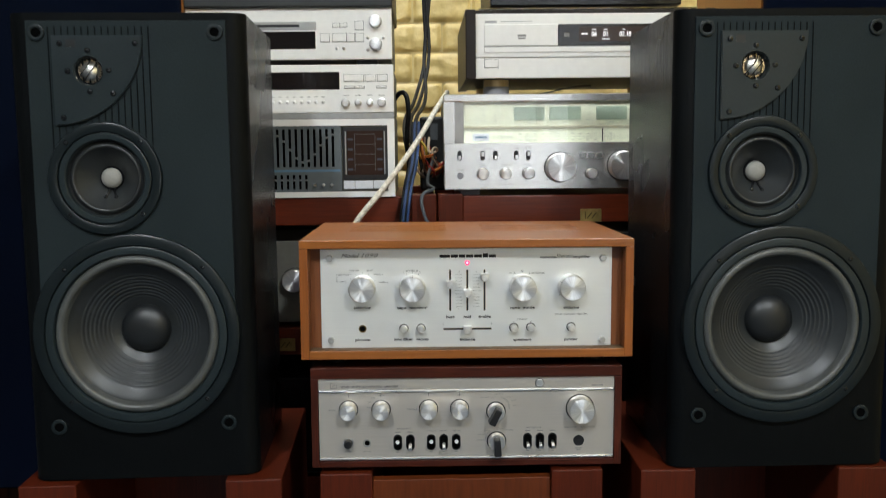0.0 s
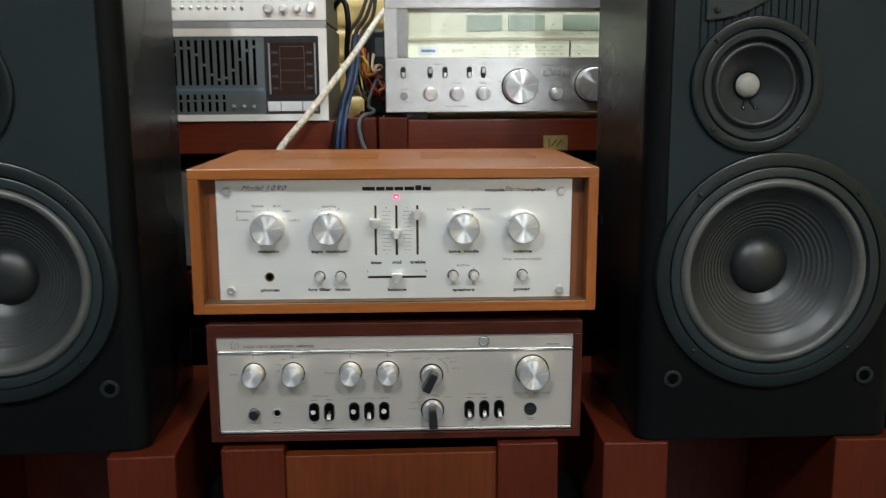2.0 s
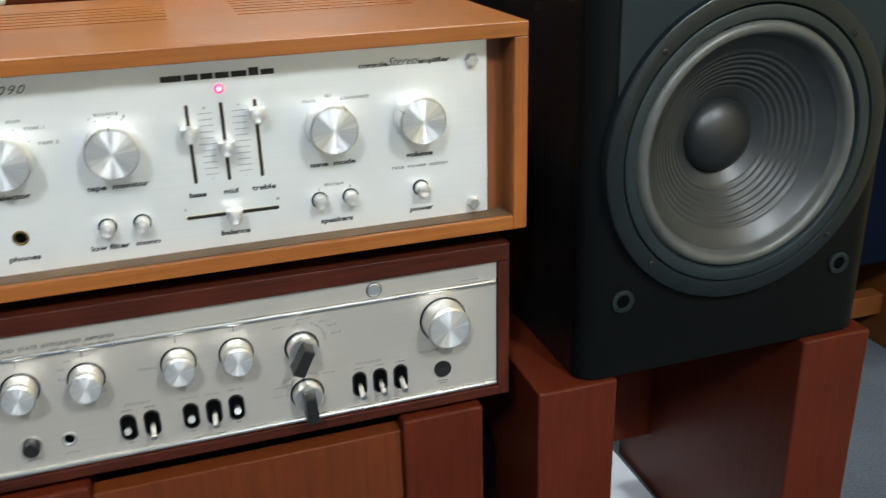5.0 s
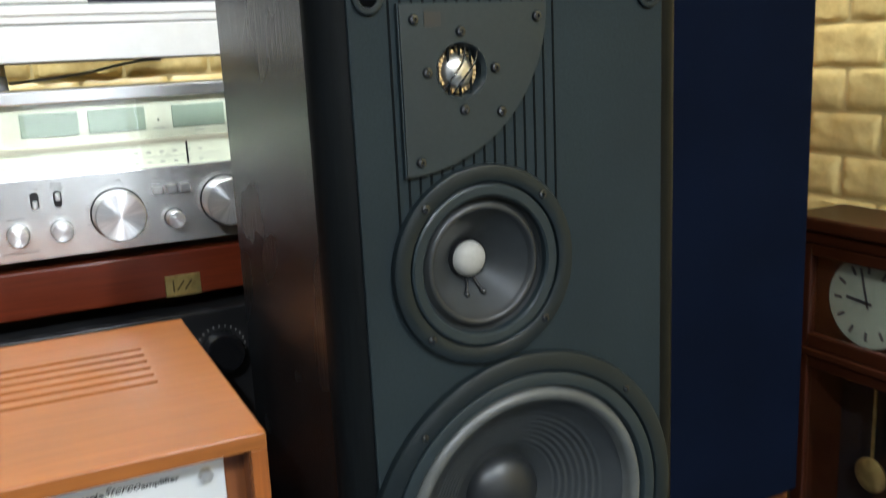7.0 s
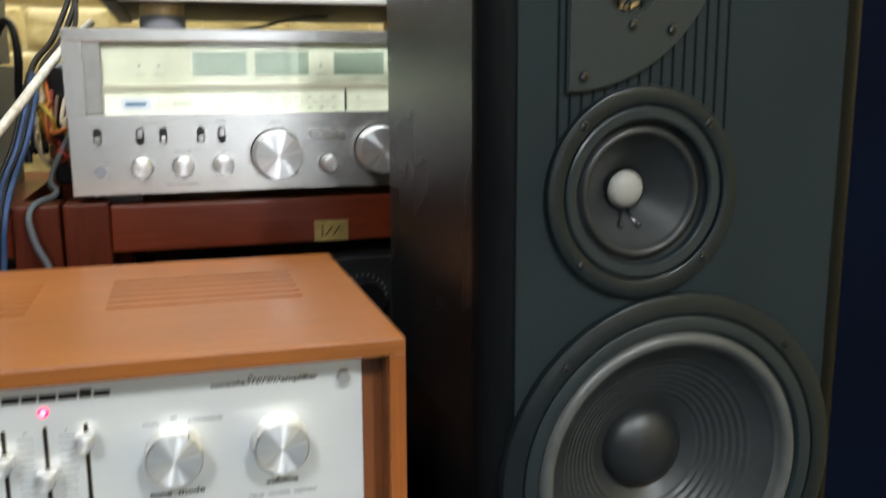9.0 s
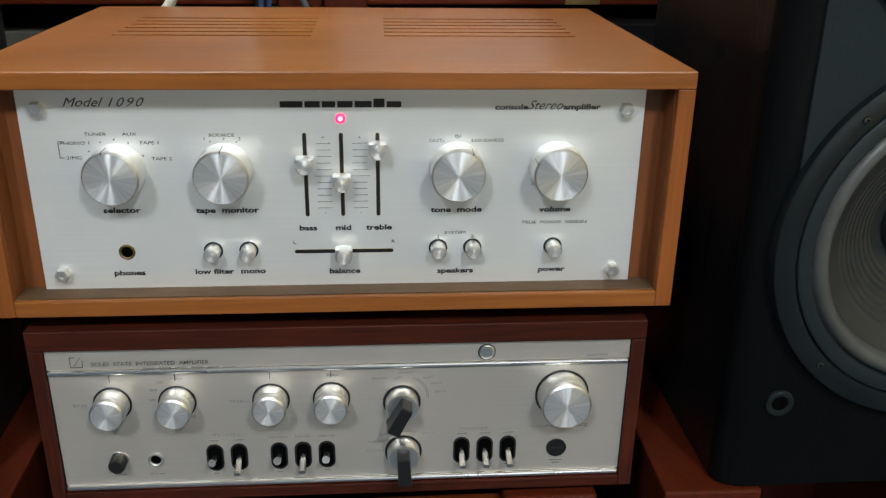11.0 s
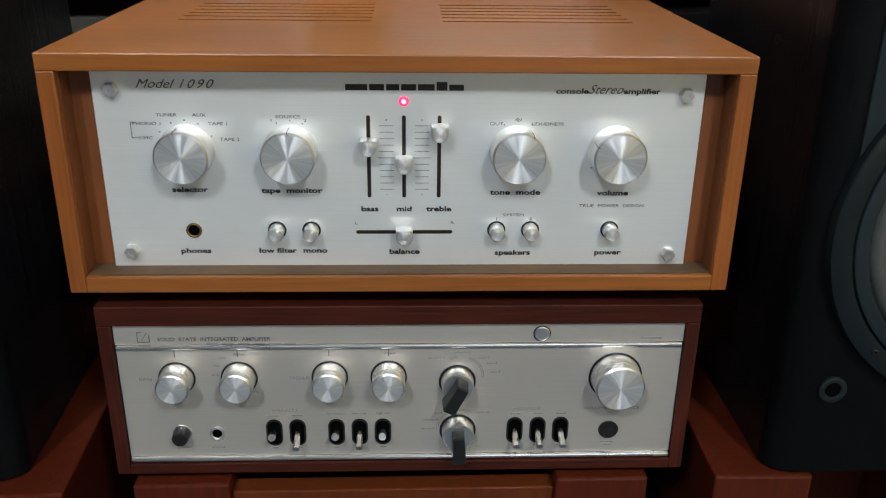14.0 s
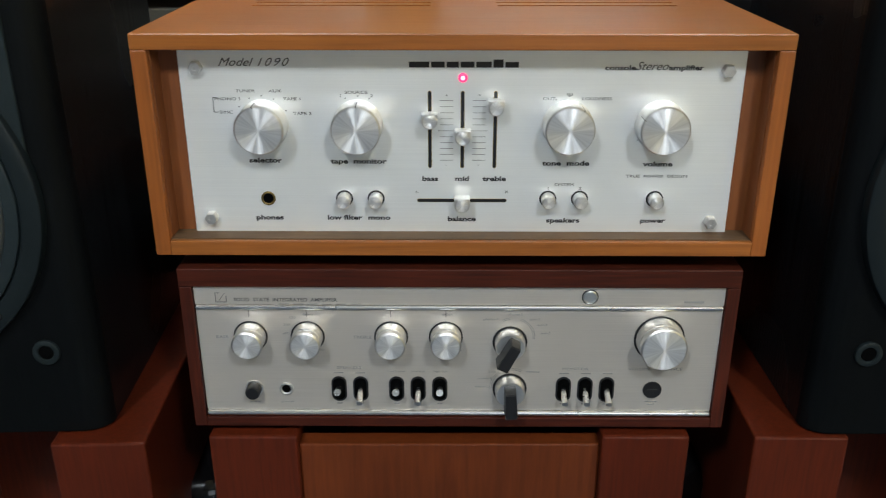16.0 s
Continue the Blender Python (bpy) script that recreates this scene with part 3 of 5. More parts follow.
    for k in range(60):
        u = k / 59
        r = 0.0975 - u * (0.0975 - 0.034)
        y = 0.0018 + 0.043 * u ** 0.92
        if 0.048 < r < 0.083:
            y += 0.0007 * math.sin((r - 0.048) / 0.035 * 7 * 2 * math.pi)
        prof.append((r, y))
    prof.append((0, 0.046))
    part("cone", lathe(prof, 96, wx, wz), CONE, wf, "grey coated woofer cone with ridges", smooth=60)
    part("dust_cap", lathe([(0.0352, 0.0452), (0.0345, 0.0400), (0.030, 0.0345), (0.022, 0.0295), (0.012, 0.0268), (0, 0.0260)], 64, wx, wz), DUSTCAP, wf, "dark domed dust cap", smooth=60)
    for k in range(4):
        a = radians(45 + 90 * k)
        screw(wf, wx + 0.1325 * math.cos(a), -0.0088, wz + 0.1325 * math.sin(a), 0.0034)
    for x, z in ((0.333, 1.003), (0.570, 1.003), (0.333, 0.456), (0.570, 0.456)):
        yb = -0.0030 if z > 0.6 else -0.0004
        g = part("grille_socket", lathe([(0.0112, yb + 0.002), (0.0110, yb - 0.0022), (0.0095, yb - 0.003), (0.0068, yb - 0.0024), (0.0060, yb - 0.0006)], 28, X(x), Z(z)), SOCKET, s, smooth=45)
        part("socket_hole", lathe([(0.0064, yb - 0.0014), (0, yb - 0.0014)], 20, X(x), Z(z)), VOID, g)
    for x, y, z in ((-0.1435, 0.0095, 0.600), (-0.1450, 0.0110, 0.370), (-0.1385, 0.0035, 0.455), (-0.1440, 0.0100, 0.255)):
        part("paint_chip", box(x - 0.0008, x + 0.0008, y - 0.0006, y + 0.0012, z - 0.0016, z + 0.0016, 0.0004), GREYRUB, s)
    return s


def speaker_stand(loc):
    """Low stand of two thick side slabs and a back rail; local x from its centre, y from its front, z from the floor."""
    s = thing("speaker_stand", loc, "red mahogany lacquered low speaker stand on the carpet", "speaker stand", "pair of speaker stands")
    for x0, x1 in ((-0.184, -0.104), (0.104, 0.184)):
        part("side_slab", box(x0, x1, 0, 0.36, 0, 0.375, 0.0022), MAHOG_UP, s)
    # the darker mahogany carries the shade under the cabinet
    part("back_rail", box(-0.104, 0.104, 0.275, 0.295, 0.088, 0.368, 0.002), MAHOG_UP, s)
    return s


SPK = loudspeaker((0.4515, 1.208, 0.3765), "large black three-way loudspeaker with bare drivers, on a wooden stand")
SPK_L = copy_thing(SPK, pose(-0.4600, 1.2075, 0.3765, 0, 0, 2.3))
STAND = speaker_stand((0.4350, 1.2035, 0))
STAND.rotation_euler = (0, 0, radians(-0.8))
def floor_board(x, y):
    b = thing("white_board", (x, y, 0), "glossy white board lying on the carpet under a speaker stand", "board", "white floor boards")
    part("sheet", box(-0.101, 0.101, -0.01, 0.42, 0, 0.006, 0.001), WHITEKEY, b)
    return b


BOARD = floor_board(0.4350, 1.2035)
copy_thing(BOARD, pose(-0.4510, 1.1915, 0, 0, 0, 2.0))
STAND_L = copy_thing(STAND, pose(-0.4510, 1.1915, 0, 0, 0, 2.0))


# ---- centre stand ----
def centre_stand():
    s = thing("amplifier_stand", (-0.0095, 1.2, 0), "red mahogany amplifier stand with a chestnut front panel", "stand")
    for x0, x1 in ((-0.2035, -0.1285), (0.1295, 0.2035)):
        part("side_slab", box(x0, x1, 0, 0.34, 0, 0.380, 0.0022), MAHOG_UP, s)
    part("front_panel", box(-0.1285, 0.1295, 0.008, 0.026, 0.0, 0.367, 0.0015), PANEL, s, "chestnut brown front panel")
    part("back_panel", box(-0.1285, 0.1295, 0.31, 0.33, 0.0, 0.367, 0.0015), MAHOG, s)


centre_stand()


# ---- upper amplifier ----
def upper_amplifier():
    a = thing("stereo_amplifier", (0, 1.2, 0.546), "silver-faced vintage stereo amplifier in an orange teak case", "amplifier", "stacked amplifiers")
    a.rotation_euler = (0, radians(0.28), 0)
    H, W, T, D = 0.169, 0.235, 0.0118, 0.325
    slots = [0.147 + 0.0195 * k for k in range(6)]
    case = part("case", box(-W, W, 0, D, H - T, H, 0.0010), TEAK, a, "oiled teak case")
    cut(case, [box(x0, x1, c - 0.0028, c + 0.0028, H - T - 0.01, H + 0.01) for c in slots for x0, x1 in ((-0.178, -0.025), (0.032, 0.185))])
    part("case_side", box(-W, -W + T, 0.0002, D, 0.0, H - T, 0.0008), TEAK_UP, case)
    part("case_side", box(W - T, W, 0.0002, D, 0.0, H - T, 0.0008), TEAK_UP, case)
    part("case_bottom", box(-W + T, W - T, 0.0002, D, 0.0, T, 0.0008), TEAK, case)
    # thin darker brown strip along the front of the case bottom
    part("dusty_ledge", box(-W + T, W - T, 0.004, 0.03, T, T + 0.0008), LEDGE_BROWN, case)
    # filler beside the plate and thin inner skin, both coloured as shaded case wood
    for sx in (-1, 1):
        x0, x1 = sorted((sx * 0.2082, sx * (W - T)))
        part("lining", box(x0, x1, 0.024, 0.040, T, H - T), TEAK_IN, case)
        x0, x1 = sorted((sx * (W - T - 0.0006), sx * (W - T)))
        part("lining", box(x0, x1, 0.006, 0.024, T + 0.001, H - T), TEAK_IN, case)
    part("chassis", box(-W + T, W - T, 0.045, D - 0.01, T, H - T - 0.012), BLACKMETAL, a, "black metal chassis inside the case")
    part("back_panel", box(-W + T, W - T, D - 0.012, D - 0.004, T, H - T), BLACKMETAL, a)
    for x in (-0.19, 0.19):
        for y in (0.05, 0.27):
            part("foot", lathe_z([(0, -0.0136), (0.014, -0.0136), (0.016, 0.0), (0, 0.0)], 20), BLACK, a).location = (x, y, 0)
    P = 0.020
    fp = part("front_plate", box(-0.2078, 0.2078, P, P + 0.005, 0.0095, 0.1545, 0.0006), BRUSHED, a, "brushed aluminium front plate")
    Z0 = 0.546
    z = lambda v: v - Z0
    for x, zz in ((-0.1945, 0.6875), (0.1945, 0.6855), (-0.1940, 0.5705), (0.1945, 0.5675)):
        b = part("bolt", lathe([(0.0052, P + 0.001), (0.0052, P - 0.0045), (0.0044, P - 0.006), (0.0018, P - 0.0060), (0.0016, P - 0.0054), (0, P - 0.0054)], 6, x, z(zz)), HEXBOLT, fp, smooth=20)
    return a, fp, P, z


AMP, AMP_PLATE, AMP_P, amp_z = upper_amplifier()


def amplifier_controls(a, fp, P, z):
    for x, ang in ((-0.1485, -12), (-0.0775, 2), (0.0795, 32), (0.1490, -62)):
        knob(a, x, P, z(0.6446), 0.0184, 0.0198, pointer=ang)
    for x in (-0.0235, 0.001, 0.0255):
        part("slider_slot", prism(stadium(x, z(0.6405), 0.0024, 0.0590), P - 0.0004, P + 0.0005), BLACK, fp)
        part("slot_rim", prism(stadium(x, z(0.6405), 0.0029, 0.0596), P - 0.0002, P + 0.0005), BRASS, fp)
    part("slider_slot", prism(stadium(0.001, z(0.5845), 0.0690, 0.0024), P - 0.0004, P + 0.0005), BLACK, fp)
    part("slot_rim", prism(stadium(0.001, z(0.5845), 0.0695, 0.0029), P - 0.0002, P + 0.0005), BRASS, fp)
    for x, zz in ((-0.0235, 0.6500), (0.001, 0.6375), (0.0255, 0.6600), (0.001, 0.5845)):
        k = part("slider_knob", lathe([(0.0040, P), (0.0040, P - 0.0035), (0.0058, P - 0.004), (0.0058, P - 0.0125), (0.0050, P - 0.0133)], 28, x, z(zz)), TURNED, a, smooth=35)
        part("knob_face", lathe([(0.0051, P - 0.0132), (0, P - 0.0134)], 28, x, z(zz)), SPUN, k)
        part("grip_block", box(x - 0.0060, x + 0.0060, P - 0.0125, P - 0.004, z(zz), z(zz) + 0.0056, 0.0006), TURNED, k)
    for x in (-0.090, -0.0655, 0.0675, 0.092, 0.150):
        k = part("push_button", lathe([(0.0054, P), (0.0054, P - 0.0100), (0.0046, P - 0.0108)], 28, x, z(0.5860)), TURNED, a, smooth=35)
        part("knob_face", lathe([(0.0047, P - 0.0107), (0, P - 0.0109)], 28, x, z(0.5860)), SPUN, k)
        part("button_gap", lathe([(0.0066, P + 0.0005), (0.0066, P - 0.0003), (0.0053, P - 0.0003), (0.0053, P + 0.0005)], 28, x, z(0.5860)), BLACK, k)
    j = part("phones_socket", lathe([(0.0056, P + 0.0005), (0.0056, P - 0.0008), (0.0048, P - 0.0012), (0.0038, P - 0.0004)], 28, -0.149, z(0.586)), DARKBRASS, a, smooth=40)
    part("socket_hole", lathe([(0.0040, P - 0.0005), (0, P - 0.0005)], 24, -0.149, z(0.586)), VOID, j)
    led = part("power_lamp", lathe([(0.0035, P + 0.0005), (0.0035, P - 0.0006), (0.0028, P - 0.0014), (0.0016, P - 0.0017)], 24, 0.001, z(0.680)), LEDRED, a, "glowing red power lamp", smooth=50)
    part("lamp_core", lathe([(0.0017, P - 0.0017), (0, P - 0.0019)], 18, 0.001, z(0.680)), LEDPINK, led)
    y = P - 0.0003
    T = lambda s, x, zz, size, st=1.35, bold=0.02, shear=0.0, ink=None, **kw: writing(s, x, y, z(zz), size, ink or INK, fp, st, bold=bold * size, shear=shear, **kw)
    T("selector", -0.149, 0.6150, 0.0052, 1.45, 0.03)
    T("tape  monitor", -0.078, 0.6143, 0.0052, 1.45, 0.03)
    T("tone  mode", 0.080, 0.6130, 0.0052, 1.45, 0.03)
    T("volume", 0.150, 0.6125, 0.0052, 1.45, 0.03)
    for s, x, zz in (("bass", -0.0235, 0.6005), ("mid", 0.001, 0.6005), ("treble", 0.0258, 0.6005), ("balance", 0.001, 0.5675), ("phones", -0.149, 0.5685),
                     ("low filter", -0.0905, 0.5685), ("mono", -0.0635, 0.5685), ("speakers", 0.080, 0.5665), ("power", 0.150, 0.5665)):
        T(s, x, zz, 0.0052, 1.42, 0.03)
    for s, x, zz in (("TUNER", -0.160, 0.669), ("AUX", -0.138, 0.669), ("PHONO 1", -0.1735, 0.663), ("TAPE 1", -0.1255, 0.663), ("TAPE 2", -0.1185, 0.652), ("2/MC", -0.1755, 0.653),
                     ("SOURCE", -0.078, 0.6680), ("1", -0.0895, 0.6655), ("2", -0.0665, 0.6655), ("OUT", 0.065, 0.6635), ("IN", 0.080, 0.6665), ("LOUDNESS", 0.1005, 0.6635),
                     ("SYSTEM", 0.0795, 0.5965), ("1", 0.0675, 0.5935), ("2", 0.092, 0.5935), ("TRUE  POWER  DESIGN", 0.150, 0.6035), ("L", -0.0335, 0.5905), ("R", 0.0355, 0.5905),
                     ("+", -0.011, 0.6660), ("+", 0.0135, 0.6660), ("-", -0.011, 0.6125), ("-", 0.0135, 0.6125)):
        T(s, x, zz, 0.0031, 1.45, 0.0, ink=INK_FAINT)
    T("Model", -0.1665, 0.6885, 0.0086, 1.12, 0.0, 0.45, ink=INK_FAINT)
    T("1090", -0.1395, 0.6885, 0.0086, 1.15, 0.0, 0.45, ink=INK_FAINT, spacing=1.25)
    T("console", 0.116, 0.6858, 0.0050, 1.45, 0.03)
    T("Stereo", 0.1385, 0.6858, 0.0088, 1.0, 0.0, 0.5, ink=INK_FAINT)
    T("amplifier", 0.1640, 0.6858, 0.0050, 1.45, 0.03)
    # maker's wordmark as plain blocks
    bm = bmesh.new()
    x = -0.0385
    for w, h, lift in ((0.0148, 0.0042, 0), (0.0100, 0.0042, 0), (0.0088, 0.0042, 0), (0.0100, 0.0042, 0), (0.0112, 0.0042, 0), (0.0072, 0.0058, 0), (0.0098, 0.0040, 0)):
        add_box(bm, x, x + w, y - 0.0001, y + 0.0003, z(0.6875), z(0.6875) + h)
        x += w + 0.0014
    part("maker_wordmark", bm, INK, fp, kind="stuff")
    lines = []
    for cx in (-0.011, 0.0135):
        lines += [(cx, z(0.663 - 0.0046 * k), 0.013 if k == 5 else 0.0098, 0.00035) for k in range(11)]
    bars(lines, y, INK_GREY, fp, "slider_scale")
    bars([(-0.1845, z(0.6595), 0.00035, 0.0110), (-0.1828, z(0.6650), 0.0035, 0.00035), (-0.1828, z(0.6540), 0.0035, 0.00035)], y, INK, fp, "phono_bracket")
    dots = []
    for cx, angs in ((-0.149, (-52, -24, 2, 28, 62)), (-0.0775, (-24, 2, 26)), (0.080, (-28, 0, 28)), (0.150, (-125,))):
        dots += [(cx + 0.0208 * math.sin(radians(q)), z(0.6452) + 0.0212 * math.cos(radians(q)), 0.0008, 0.0008) for q in angs]
    bars(dots, y, INK, fp, "dial_dot")


amplifier_controls(AMP, AMP_PLATE, AMP_P, amp_z)


# ---- lower amplifier ----
def lower_amplifier():
    a = thing("integrated_amplifier", (-0.0015, 1.205, 0.3865), "champagne-faced vintage integrated amplifier in a rosewood case", "amplifier", "stacked amplifiers")
    a.rotation_euler = (0, radians(0.28), 0)
    H, W, D = 0.1458, 0.2225, 0.30
    zz = lambda v: v - 0.3865
    case = part("case", box(-W, W, 0, D, zz(0.5165), H, 0.001), ROSE, a, "dark rosewood case")
    part("case_side", box(-W, -0.2125, 0.0002, D, 0, zz(0.5165), 0.0008), ROSE_UP, case)
    part("case_side", box(0.2125, W, 0.0002, D, 0, zz(0.5165), 0.0008), ROSE_UP, case)
    part("case_bottom", box(-0.2125, 0.2125, 0.0002, D, 0, zz(0.3955), 0.0008), ROSE, case)
    part("chassis", box(-0.2125, 0.2125, 0.02, D - 0.005, zz(0.3955), zz(0.5165)), BLACKMETAL, a)
    for x in (-0.17, 0.17):
        for y in (0.05, 0.25):
            part("foot", lathe_z([(0, -0.0056), (0.012, -0.0056), (0.013, 0.0), (0, 0.0)], 20), BLACK, a).location = (x, y, 0)
    P = 0.004
    fp = part("front_plate", box(-0.2120, 0.2120, P, P + 0.006, zz(0.4005), zz(0.4955), 0.0004), SATIN, a, "champagne aluminium front plate")
    part("header_strip", box(-0.2120, 0.2120, P - 0.0006, P + 0.006, zz(0.4995), zz(0.5160), 0.0004), SATIN, fp)
    part("bright_trim", box(-0.2120, 0.2120, P - 0.0025, P + 0.004, zz(0.4957), zz(0.4993), 0.0012), CHROME, fp, "bright chrome trim line")
    part("bright_trim", box(-0.2120, 0.2120, P - 0.0025, P + 0.004, zz(0.3962), zz(0.4003), 0.0014), CHROME, fp, "bright chrome trim line")
    X = lambda x: x + 0.0015
    for x in (-0.171, -0.1245, -0.0565, -0.012):
        knob(a, X(x), P, zz(0.4708), 0.0122, 0.0180, skirt=0.0138, waist=True)
        bars([(X(x), zz(0.4915), 0.0005, 0.0055)], P - 0.0002, INK, fp, "knob_index")
    knob(a, X(0.1615), P, zz(0.4695), 0.0184, 0.0200, skirt=0.0205, waist=True)
    for x, z, ang in ((0.0402, 0.4662, 27), (0.0412, 0.4222, -3)):
        k = part("lever_knob", lathe([(0.0125, P + 0.001), (0.0122, P - 0.009), (0.0112, P - 0.0105), (0, P - 0.0105)], 40, X(x), zz(z)), TURNED, a, smooth=35)
        bm = bmesh.new()
        prof = [(-0.0048, 0.009), (0.0048, 0.009), (0.0056, -0.016), (-0.0056, -0.016)]
        v0 = [bm.verts.new((px, P - 0.008, pz)) for px, pz in prof]
        v1 = [bm.verts.new((px * 0.9, P - 0.0235, pz * 0.95 - 0.001)) for px, pz in prof]
        bm.faces.new(v0[::-1])
        bm.faces.new(v1)
        for i in range(4):
            bm.faces.new((v0[i], v0[(i + 1) % 4], v1[(i + 1) % 4], v1[i]))
        bmesh.ops.recalc_face_normals(bm, faces=bm.faces)
        bmesh.ops.bevel(bm, geom=list(bm.edges), offset=0.0007, segments=2, affect="EDGES")
        bm.transform(Matrix.Translation((X(x), 0, zz(z))) @ Matrix.Rotation(radians(ang), 4, "Y"))
        part("lever", bm, LEVER, k, "dark grey metal lever", smooth=30)
        bm = box(-0.0044, 0.0044, P - 0.0241, P - 0.0230, -0.0150, 0.0070, 0.0003)
        bm.transform(Matrix.Translation((X(x), 0, zz(z))) @ Matrix.Rotation(radians(ang), 4, "Y"))
        part("lever_face", bm, BLACK, k)
        part("knob_recess", lathe([(0.0142, P + 0.001), (0.0142, P - 0.0005), (0.0122, P - 0.0005), (0.0120, P + 0.001)], 40, X(x), zz(z)), BLACK, k)
    ups = {-0.101: 1, -0.083: 0, -0.053: 1, -0.035: 0, -0.017: 1, 0.086: 0, 0.104: 0, 0.122: 0}
    for x, up in ups.items():
        t = part("toggle_switch", prism(stadium(X(x), zz(0.4215), 0.0128, 0.0238), P - 0.0006, P + 0.001), BLACK, a, "black slot toggle switch with chrome lever")
        part("slot_hollow", prism(stadium(X(x), zz(0.4215), 0.0100, 0.0205), P - 0.0009, P), VOID, t)
        tip = Vector((0.0, -0.015, 0.0052 if up else -0.0054))
        bm = bmesh.new()
        bmesh.ops.create_cone(bm, cap_ends=True, segments=16, radius1=0.0021, radius2=0.0029 if up else 0.0026, depth=tip.length)
        bm.transform(Matrix.Translation(Vector((X(x), P, zz(0.4215))) + tip / 2) @ tip.to_track_quat("Z", "Y").to_matrix().to_4x4())
        part("lever", bm, CHROME, t, "chrome bat lever", smooth=40)
    b = part("push_button", lathe([(0.0062, P), (0.0061, P - 0.0085), (0.0052, P - 0.0098), (0, P - 0.0100)], 28, X(-0.172), zz(0.4215)), BLACK, a, smooth=40)
    part("button_gap", lathe([(0.0074, P + 0.0005), (0.0074, P - 0.0008), (0.0062, P - 0.0008)], 28, X(-0.172), zz(0.4215)), CHROME, b)
    j = part("phones_socket", lathe([(0.0058, P + 0.0005), (0.0058, P - 0.0016), (0.0048, P - 0.0020), (0.0036, P - 0.0008)], 28, X(-0.145), zz(0.4215)), SILVER_DIM, a, smooth=40)
    part("socket_hole", lathe([(0.0040, P - 0.0009), (0, P - 0.0009)], 20, X(-0.145), zz(0.4215)), VOID, j)
    j = part("tape_socket", lathe([(0.0078, P + 0.0005), (0.0078, P - 0.0012), (0.0066, P - 0.0010), (0, P - 0.0008)], 32, X(0.160), zz(0.4215)), BLACK, a, smooth=30)
    part("socket_key", box(X(0.160) - 0.004, X(0.160) + 0.004, P - 0.0016, P - 0.0007, zz(0.4205), zz(0.4225)), INK, j)
    r = part("badge_ring", lathe([(0.0058, P), (0.0058, P - 0.0016), (0.0050, P - 0.0020), (0.0046, P - 0.0012), (0, P - 0.0011)], 32, X(0.103), zz(0.5072)), CHROME, a, smooth=30)
    part("ring_groove", lathe([(0.0066, P), (0.0066, P - 0.0009), (0.0058, P - 0.0009)], 32, X(0.103), zz(0.5072)), BLACK, r)
    y = P - 0.0009
    writing("SOLID  STATE  INTEGRATED  AMPLIFIER", X(-0.182), y, zz(0.5028), 0.0042, INK_FAINT, fp, 1.11, "LEFT", 0.00003)
    bars([(X(-0.142 + 0.0115 * k), zz(0.5004), 0.0085, 0.0007) for k in range(6)], y, INK_GREY, fp, "maker_line")
    bars([(X(0.186), zz(0.5030), 0.0160, 0.0017)], y, INK_GREY, fp, "model_mark")
    bm = bmesh.new()
    for x0, x1, z0, z1 in ((-0.1965, -0.1961, 0.5020, 0.5100), (-0.1880, -0.1876, 0.5020, 0.5075), (-0.1965, -0.1876, 0.5018, 0.5022), (-0.1965, -0.1930, 0.5098, 0.5102)):
        add_box(bm, X(x0), X(x1), y - 0.0001, y + 0.0003, zz(z0), zz(z1))
    dg = box(-0.0002, 0.0002, y - 0.0001, y + 0.0003, -0.0042, 0.0042)
    dg.transform(Matrix.Translation((X(-0.1915), 0, zz(0.5062))) @ Matrix.Rotation(radians(35), 4, "Y"))
    tmp = bpy.data.meshes.new("tmp")
    dg.to_mesh(tmp)
    dg.free()
    bm.from_mesh(tmp)
    bpy.data.meshes.remove(tmp)
    part("maker_emblem", bm, INK_FAINT, fp, kind="stuff")
    y = P - 0.0003
    for s, x, z, size in (("SPEAKERS", -0.092, 0.4405, 0.0036), ("MONITOR", 0.095, 0.4400, 0.0036), ("VOLUME", 0.148, 0.4400, 0.0036), ("BALANCE", 0.173, 0.4400, 0.0036),
                          ("BASS", -0.1945, 0.4690, 0.0036), ("TREBLE", -0.080, 0.4690, 0.0036)):
        writing(s, X(x), y, zz(z), size, INK_GREY, fp, 1.3)
    for s, x, z in (("defeat", -0.1235, 0.4900), ("defeat", -0.0110, 0.4900), ("phono-2", 0.0440, 0.4905), ("phono-1", 0.0245, 0.4860), ("aux-1", 0.0600, 0.4860), ("aux-2", 0.0660, 0.4810), ("aux-3", 0.0690, 0.4735),
                    ("L+R", 0.0265, 0.4370), ("mono-R", 0.0205, 0.4310), ("mono-L", 0.0180, 0.4230), ("reverse", 0.0600, 0.4375), ("phones", -0.145, 0.4080), ("power", -0.172, 0.4080),
                    ("low boost", -0.0530, 0.4375), ("low cut", -0.0350, 0.4375), ("high cut", -0.0165, 0.4375), ("Hz", -0.1135, 0.4575), ("Hz", -0.0010, 0.4575), ("150", -0.136, 0.4870), ("300", -0.141, 0.4805), ("600", -0.142, 0.4725)):
        writing(s, X(x), y, zz(z), 0.0029, INK_GREY, fp, 1.25)
    bars([(X(x), zz(0.4075), 0.0045, 0.0010) for x in ups] + [(X(x), zz(0.4368), 0.0080, 0.0010) for x in (-0.101, -0.083, 0.086, 0.104, 0.122)] + [(X(0.160), zz(0.4100), 0.010, 0.0010), (X(0.160), zz(0.4075), 0.006, 0.0009)], y, INK_GREY, fp, "switch_caption")
